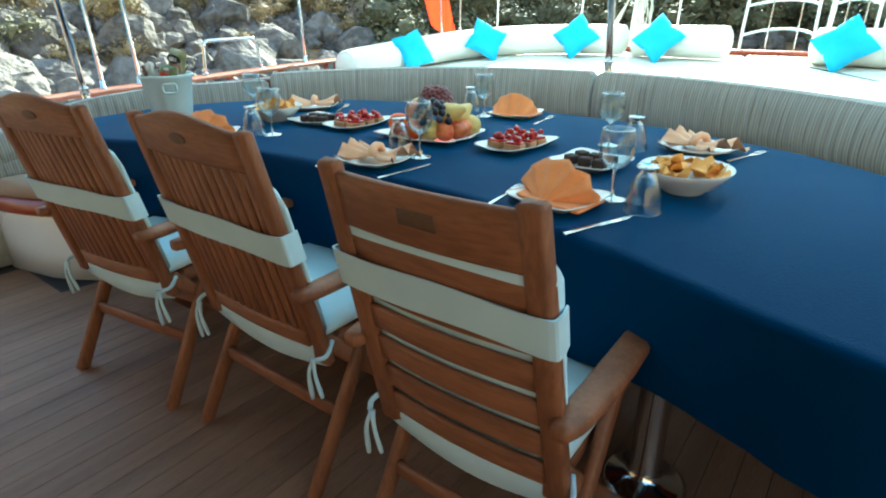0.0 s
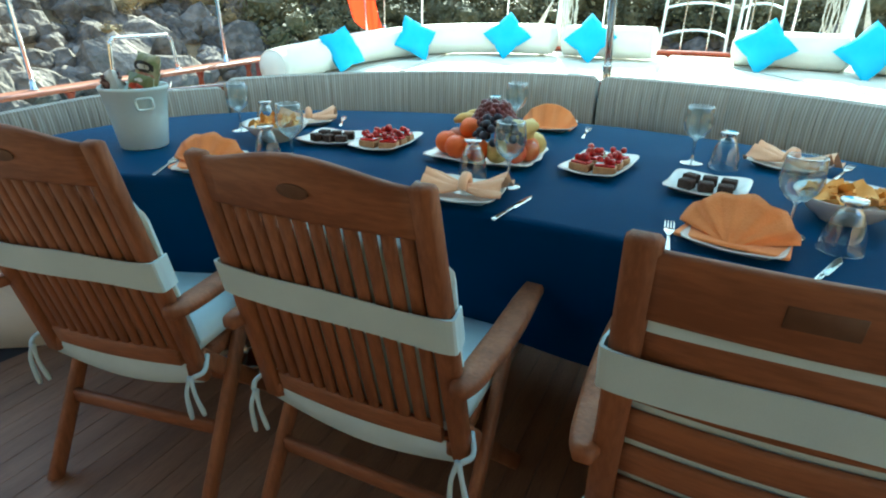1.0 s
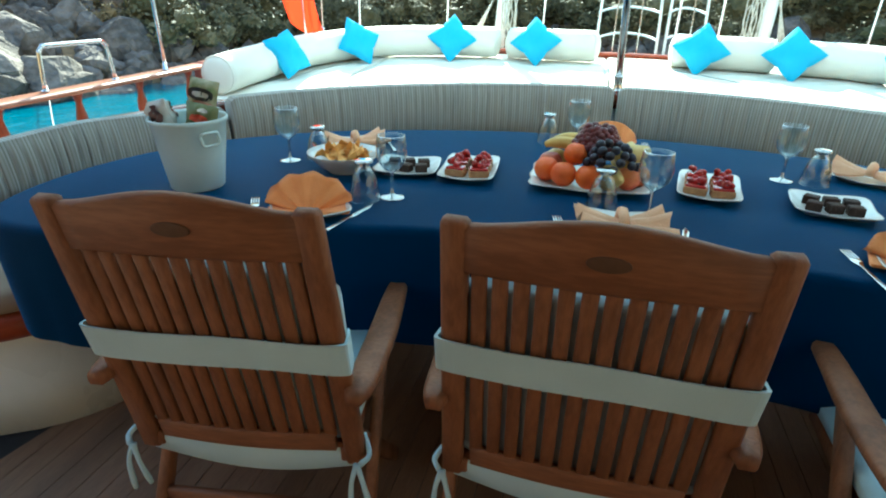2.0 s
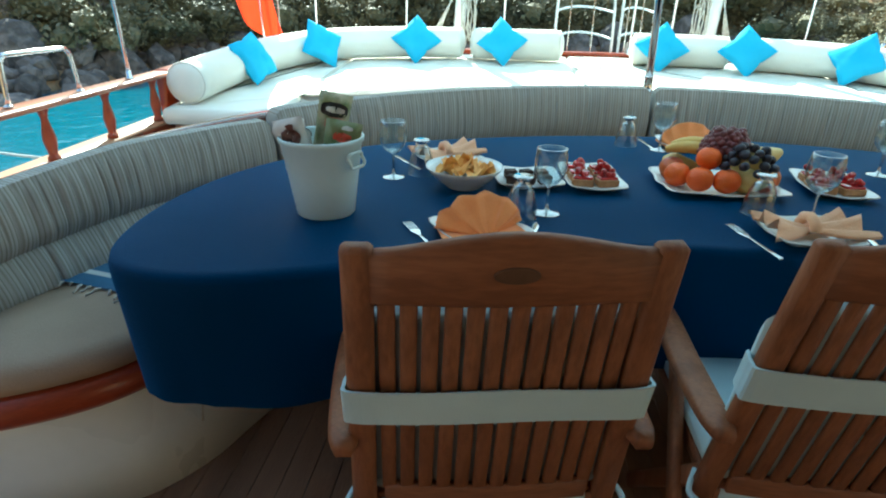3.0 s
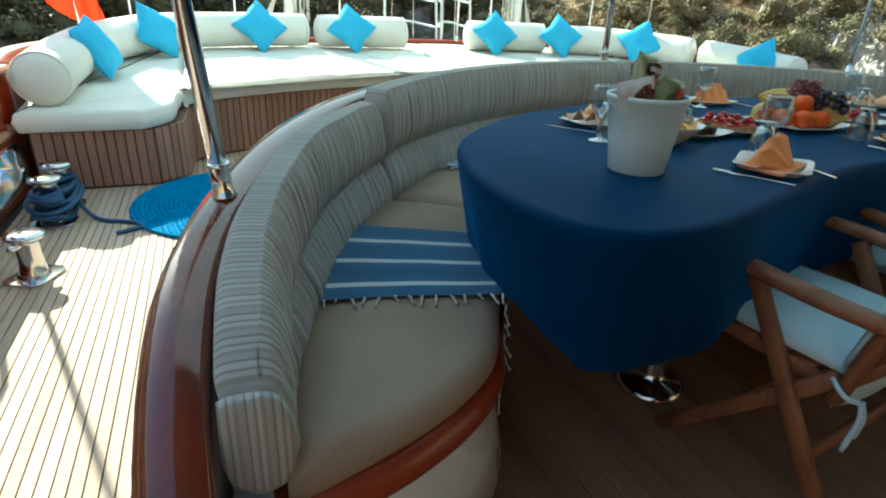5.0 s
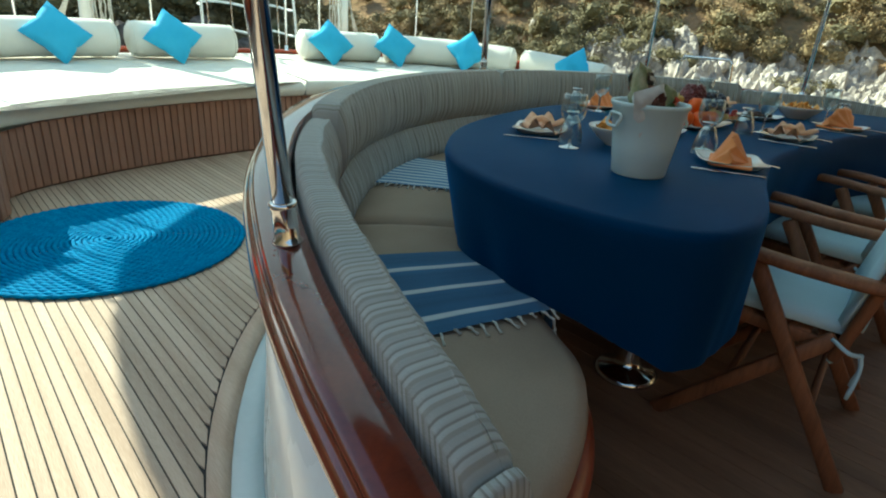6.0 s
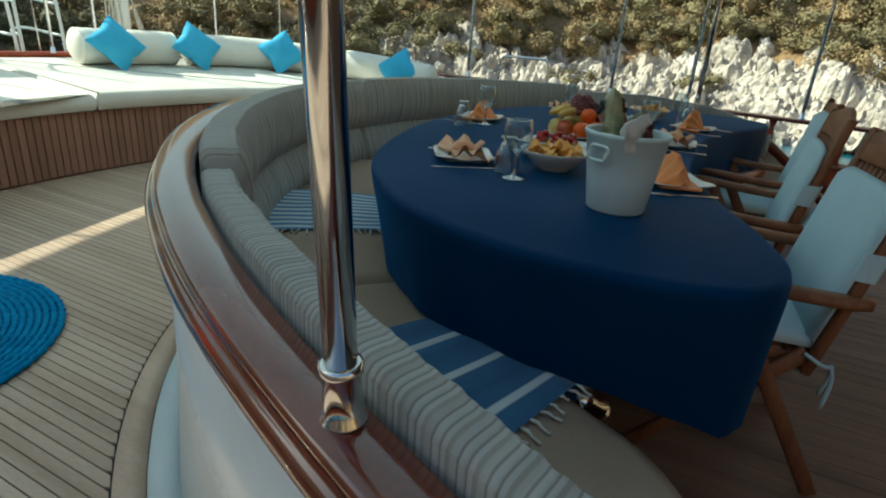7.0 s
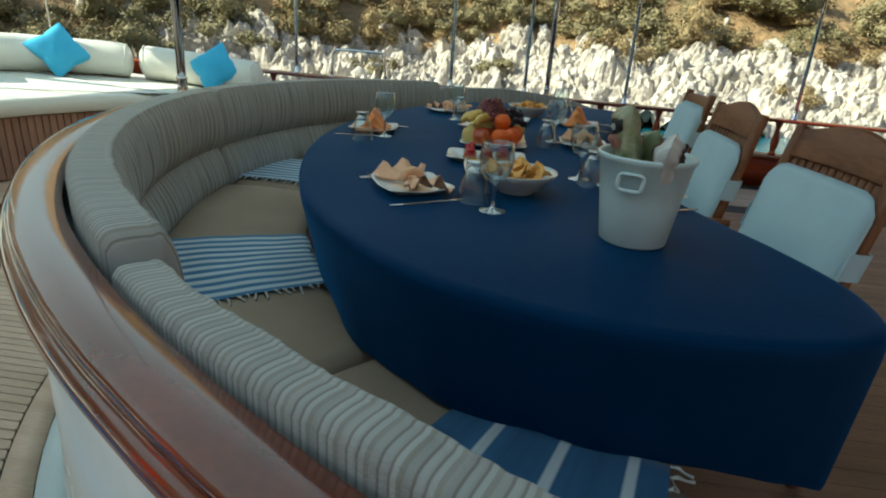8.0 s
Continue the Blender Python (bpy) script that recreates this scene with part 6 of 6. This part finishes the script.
# boulders: broken shapes, scattered along the waterline
def rock_shape(seed, sub, spike):
    bm = bmesh.new()
    bmesh.ops.create_icosphere(bm, subdivisions=sub, radius=1.0)
    for v in bm.verts:
        p = v.co.normalized()
        o = Vector((seed * 7.3, seed * 1.9, 0))
        c = 1 + 0.42 * noise.noise(p * 1.1 + o) + 0.26 * noise.noise(p * 2.3 + o) + (0.22 * abs(noise.noise(p * 4.1 + o)) if sub > 2 else 0)
        if spike:
            c += 0.55 * max(0.0, noise.noise(Vector((p.x * 2.6, p.y * 2.6, seed)))) * max(0.0, p.z)
        p = p * c
        k = 0.62 + 0.25 * noise.noise(Vector((seed, 2.2, 0)))
        v.co = (max(min(p.x, k + 0.25), -k - 0.2), max(min(p.y, k + 0.3), -k - 0.25), p.z)
    bm.verts.index_update()
    g = (np.array([tuple(v.co) for v in bm.verts]), [tuple(v.index for v in f.verts) for f in bm.faces])
    bm.free()
    return g


def scatter(name, shapes, places, material, label, cat, smooth=False):
    """Many copies joined in one mesh: (place, size, turn, shape)."""
    vs, fs, o = [], [], 0
    for p, s, e, k in places:
        v, f = shapes[k % len(shapes)]
        R = np.array(Euler(e).to_matrix())
        vs.append((v * np.array(s)) @ R.T + np.array(p))
        fs += [tuple(i + o for i in q) for q in f]
        o += len(v)
    me = bpy.data.meshes.new(name)
    me.from_pydata(np.concatenate(vs).tolist(), [], fs)
    if smooth:
        me.shade_smooth()
    return tagged(link(name, me, material), label, cat, kind="stuff")


# the starboard ledge: one weathered karst face, full of knobs and pits
def karst_h(x, y):
    wx = x + 0.25 * noise.noise(Vector((x * 1.4, y * 1.4, 3)))
    wy = y + 0.25 * noise.noise(Vector((x * 1.4, y * 1.4, 9)))
    h = 0.0
    for sc, amp in ((0.85, 0.46), (2.2, 0.34), (4.6, 0.15)):
        d, pts = noise.voronoi(Vector((wx * sc, wy * sc, 0.5)))
        gap = min(1.0, (d[1] - d[0]) * 4.5)
        h += amp * (gap ** 0.8 - 0.75 + 0.55 * (noise.cell(pts[0] * 9.7) - 0.3) * gap)
    h += 0.10 * noise.noise(Vector((x * 5, y * 5, 1)))
    return h


KAZ, KF = angles(40, 128, 0.30), [-0.5 + 0.085 * i for i in range(78)]
vs, fs = [], []
for az in KAZ:
    d0 = shore_d(az)
    for f in KF:
        d = d0 + f
        x, y = d * math.sin(radians(az)), d * math.cos(radians(az))
        fade = max(0.0, min(1.0, (az - 40) / 9)) * max(0.0, min(1.0, (6.1 + 0.7 * noise.noise(Vector((az * 0.2, 3, 1))) - f) / 0.7))
        h = karst_h(x, y)
        lean = 0.22 * h
        vs.append((x - lean * math.sin(radians(az)), y - lean * math.cos(radians(az)), land_z(az, d, max(f, 0.0)) - 0.45 + (0.72 + h) * fade))
n = len(KF)
for i in range(len(KAZ) - 1):
    for j in range(n - 1):
        fs.append((i * n + j, i * n + j + 1, (i + 1) * n + j + 1, (i + 1) * n + j))
tagged(part("karst_ledge", (vs, fs), ROCK_PALE, smooth=False), "pale weathered karst ledge full of pits along the starboard shore", "rocks", kind="stuff")

random.seed(11)
round_rocks = [rock_shape(i, 2, False) for i in range(12)]
sharp_rocks = [rock_shape(i + 40, 3, True) for i in range(12)]
for nm, shapes, a0, a1, count, material, lab in (("shore_boulders", round_rocks, -100, 24, 2500, ROCK, "weathered grey limestone boulders along the port shore"), ("karst_rocks", sharp_rocks, 44, 128, 260, ROCK_PALE, "jagged pale karst rocks along the starboard shore")):
    places = []
    for i in range(count):
        az = rnd(a0, a1)
        far = rnd(-0.6, 5.8) if random.random() < 0.86 else rnd(5, 12)
        if shapes is round_rocks:
            if az > -34 and (far > 2.2 or random.random() < 0.15):
                continue
            s = rnd(0.16, 0.46) * (2.1 if random.random() < 0.14 else 1)
            up = rnd(0.6, 1.0)
        else:
            s = rnd(0.10, 0.24) * (1.7 if random.random() < 0.10 else 1)
            up = rnd(0.9, 1.6)
        p = on_land(az, far)
        places.append((p + Vector((0, 0, s * 0.2)), (s * rnd(0.8, 1.3), s * rnd(0.7, 1.1), s * up), (rnd(-0.35, 0.35), rnd(-0.35, 0.35), rnd(0, 6.3)), i))
    scatter(nm, shapes, places, material, lab, "rocks", smooth=shapes is sharp_rocks)


def bush_shape(seed, leaves=1500):
    """Ragged lumps of foliage with loose leaves round them."""
    rs = np.random.RandomState(seed)
    lumps = [(rs.normal(0, 0.42, 3) * (1, 1, 0.5) + (0, 0, 0.5), rs.uniform(0.26, 0.46)) for _ in range(6)]
    vs, fs = [], []
    bm = bmesh.new()
    bmesh.ops.create_icosphere(bm, subdivisions=1, radius=1.0)
    bm.verts.index_update()
    core = [Vector(v.co) for v in bm.verts]
    cf = [tuple(v.index for v in f.verts) for f in bm.faces]
    bm.free()
    for c, r in lumps:
        o = len(vs)
        sh = Vector(rs.uniform(0, 50, 3))
        for q in core:
            k = 0.62 + 0.30 * noise.noise(q * 2.1 + sh) + 0.30 * noise.noise(q * 5.3 + sh) + rs.uniform(-0.10, 0.10)
            vs.append(c + np.array(q) * r * k)
        fs += [tuple(i + o for i in f) for f in cf]
    for i in range(leaves):
        c, r = lumps[rs.randint(len(lumps))]
        d = rs.normal(0, 1, 3)
        d /= np.linalg.norm(d)
        p = c + d * r * rs.uniform(0.70, 1.18)
        if p[2] < 0.02:
            continue
        nn = d + rs.normal(0, 0.45, 3)
        nn /= np.linalg.norm(nn)
        a = np.cross(nn, rs.normal(0, 1, 3))
        a /= np.linalg.norm(a)
        b = np.cross(nn, a)
        s = rs.uniform(0.025, 0.062)
        o = len(vs)
        vs += [p - a * s, p + b * s * 0.6, p + a * s, p - b * s * 0.6]
        fs.append((o, o + 1, o + 2, o + 3))
    return np.array([tuple(v) for v in vs]), fs


bushes = [bush_shape(i) for i in range(9)]


def thicket(name, material, count, seed, a0, a1, start, spread, s0, s1, low, label):
    """Bushes over a stretch of shore: denser near its lower edge, a few among the rocks."""
    random.seed(seed)
    places = []
    for i in range(count):
        az = rnd(a0, a1)
        far = start + abs(random.gauss(0, 1)) * spread
        if random.random() < low:
            far = rnd(1.8, start + 0.5)
        s = rnd(s0, s1) * (1 + 0.04 * far)
        places.append((on_land(az, far) - Vector((0, 0, 0.15)), (s * rnd(0.9, 1.4), s * rnd(0.9, 1.4), s * rnd(0.8, 1.2)), (0, 0, rnd(0, 6.3)), i))
    scatter(name, bushes, places, material, label, "bushes")


thicket("port_bushes", LEAF, 100, 3, -92, -34, 5.0, 4.5, 0.5, 1.0, 0.10, "olive evergreen bushes among the port boulders")
thicket("port_dry_bushes", LEAF_DRY, 90, 4, -92, -30, 4.6, 4.0, 0.45, 0.9, 0.14, "dry ochre bushes among the port boulders")
thicket("stern_trees", LEAF_DARK, 120, 5, -40, 24, 1.7, 3.2, 1.0, 1.9, 0.0, "dense dark evergreen trees down to the water astern")
thicket("stern_bushes", LEAF, 100, 6, -42, 30, 1.5, 3.0, 0.5, 1.0, 0.0, "sunlit olive bushes in front of the dark trees")
thicket("starboard_bushes", LEAF, 120, 7, 34, 126, 5.2, 4.2, 0.5, 1.1, 0.03, "olive maquis bushes above the karst ledge")
thicket("starboard_dry_bushes", LEAF_DRY, 100, 8, 34, 126, 5.2, 4.6, 0.45, 0.9, 0.05, "dry yellowed maquis bushes above the karst ledge")
thicket("quarter_bushes", LEAF, 60, 9, 18, 50, 0.8, 3.0, 0.5, 1.1, 0.0, "olive bushes down to the water on the starboard quarter")
thicket("quarter_dry_bushes", LEAF_DRY, 25, 10, 24, 52, 1.2, 3.0, 0.45, 0.9, 0.0, "dry bushes on the starboard quarter")
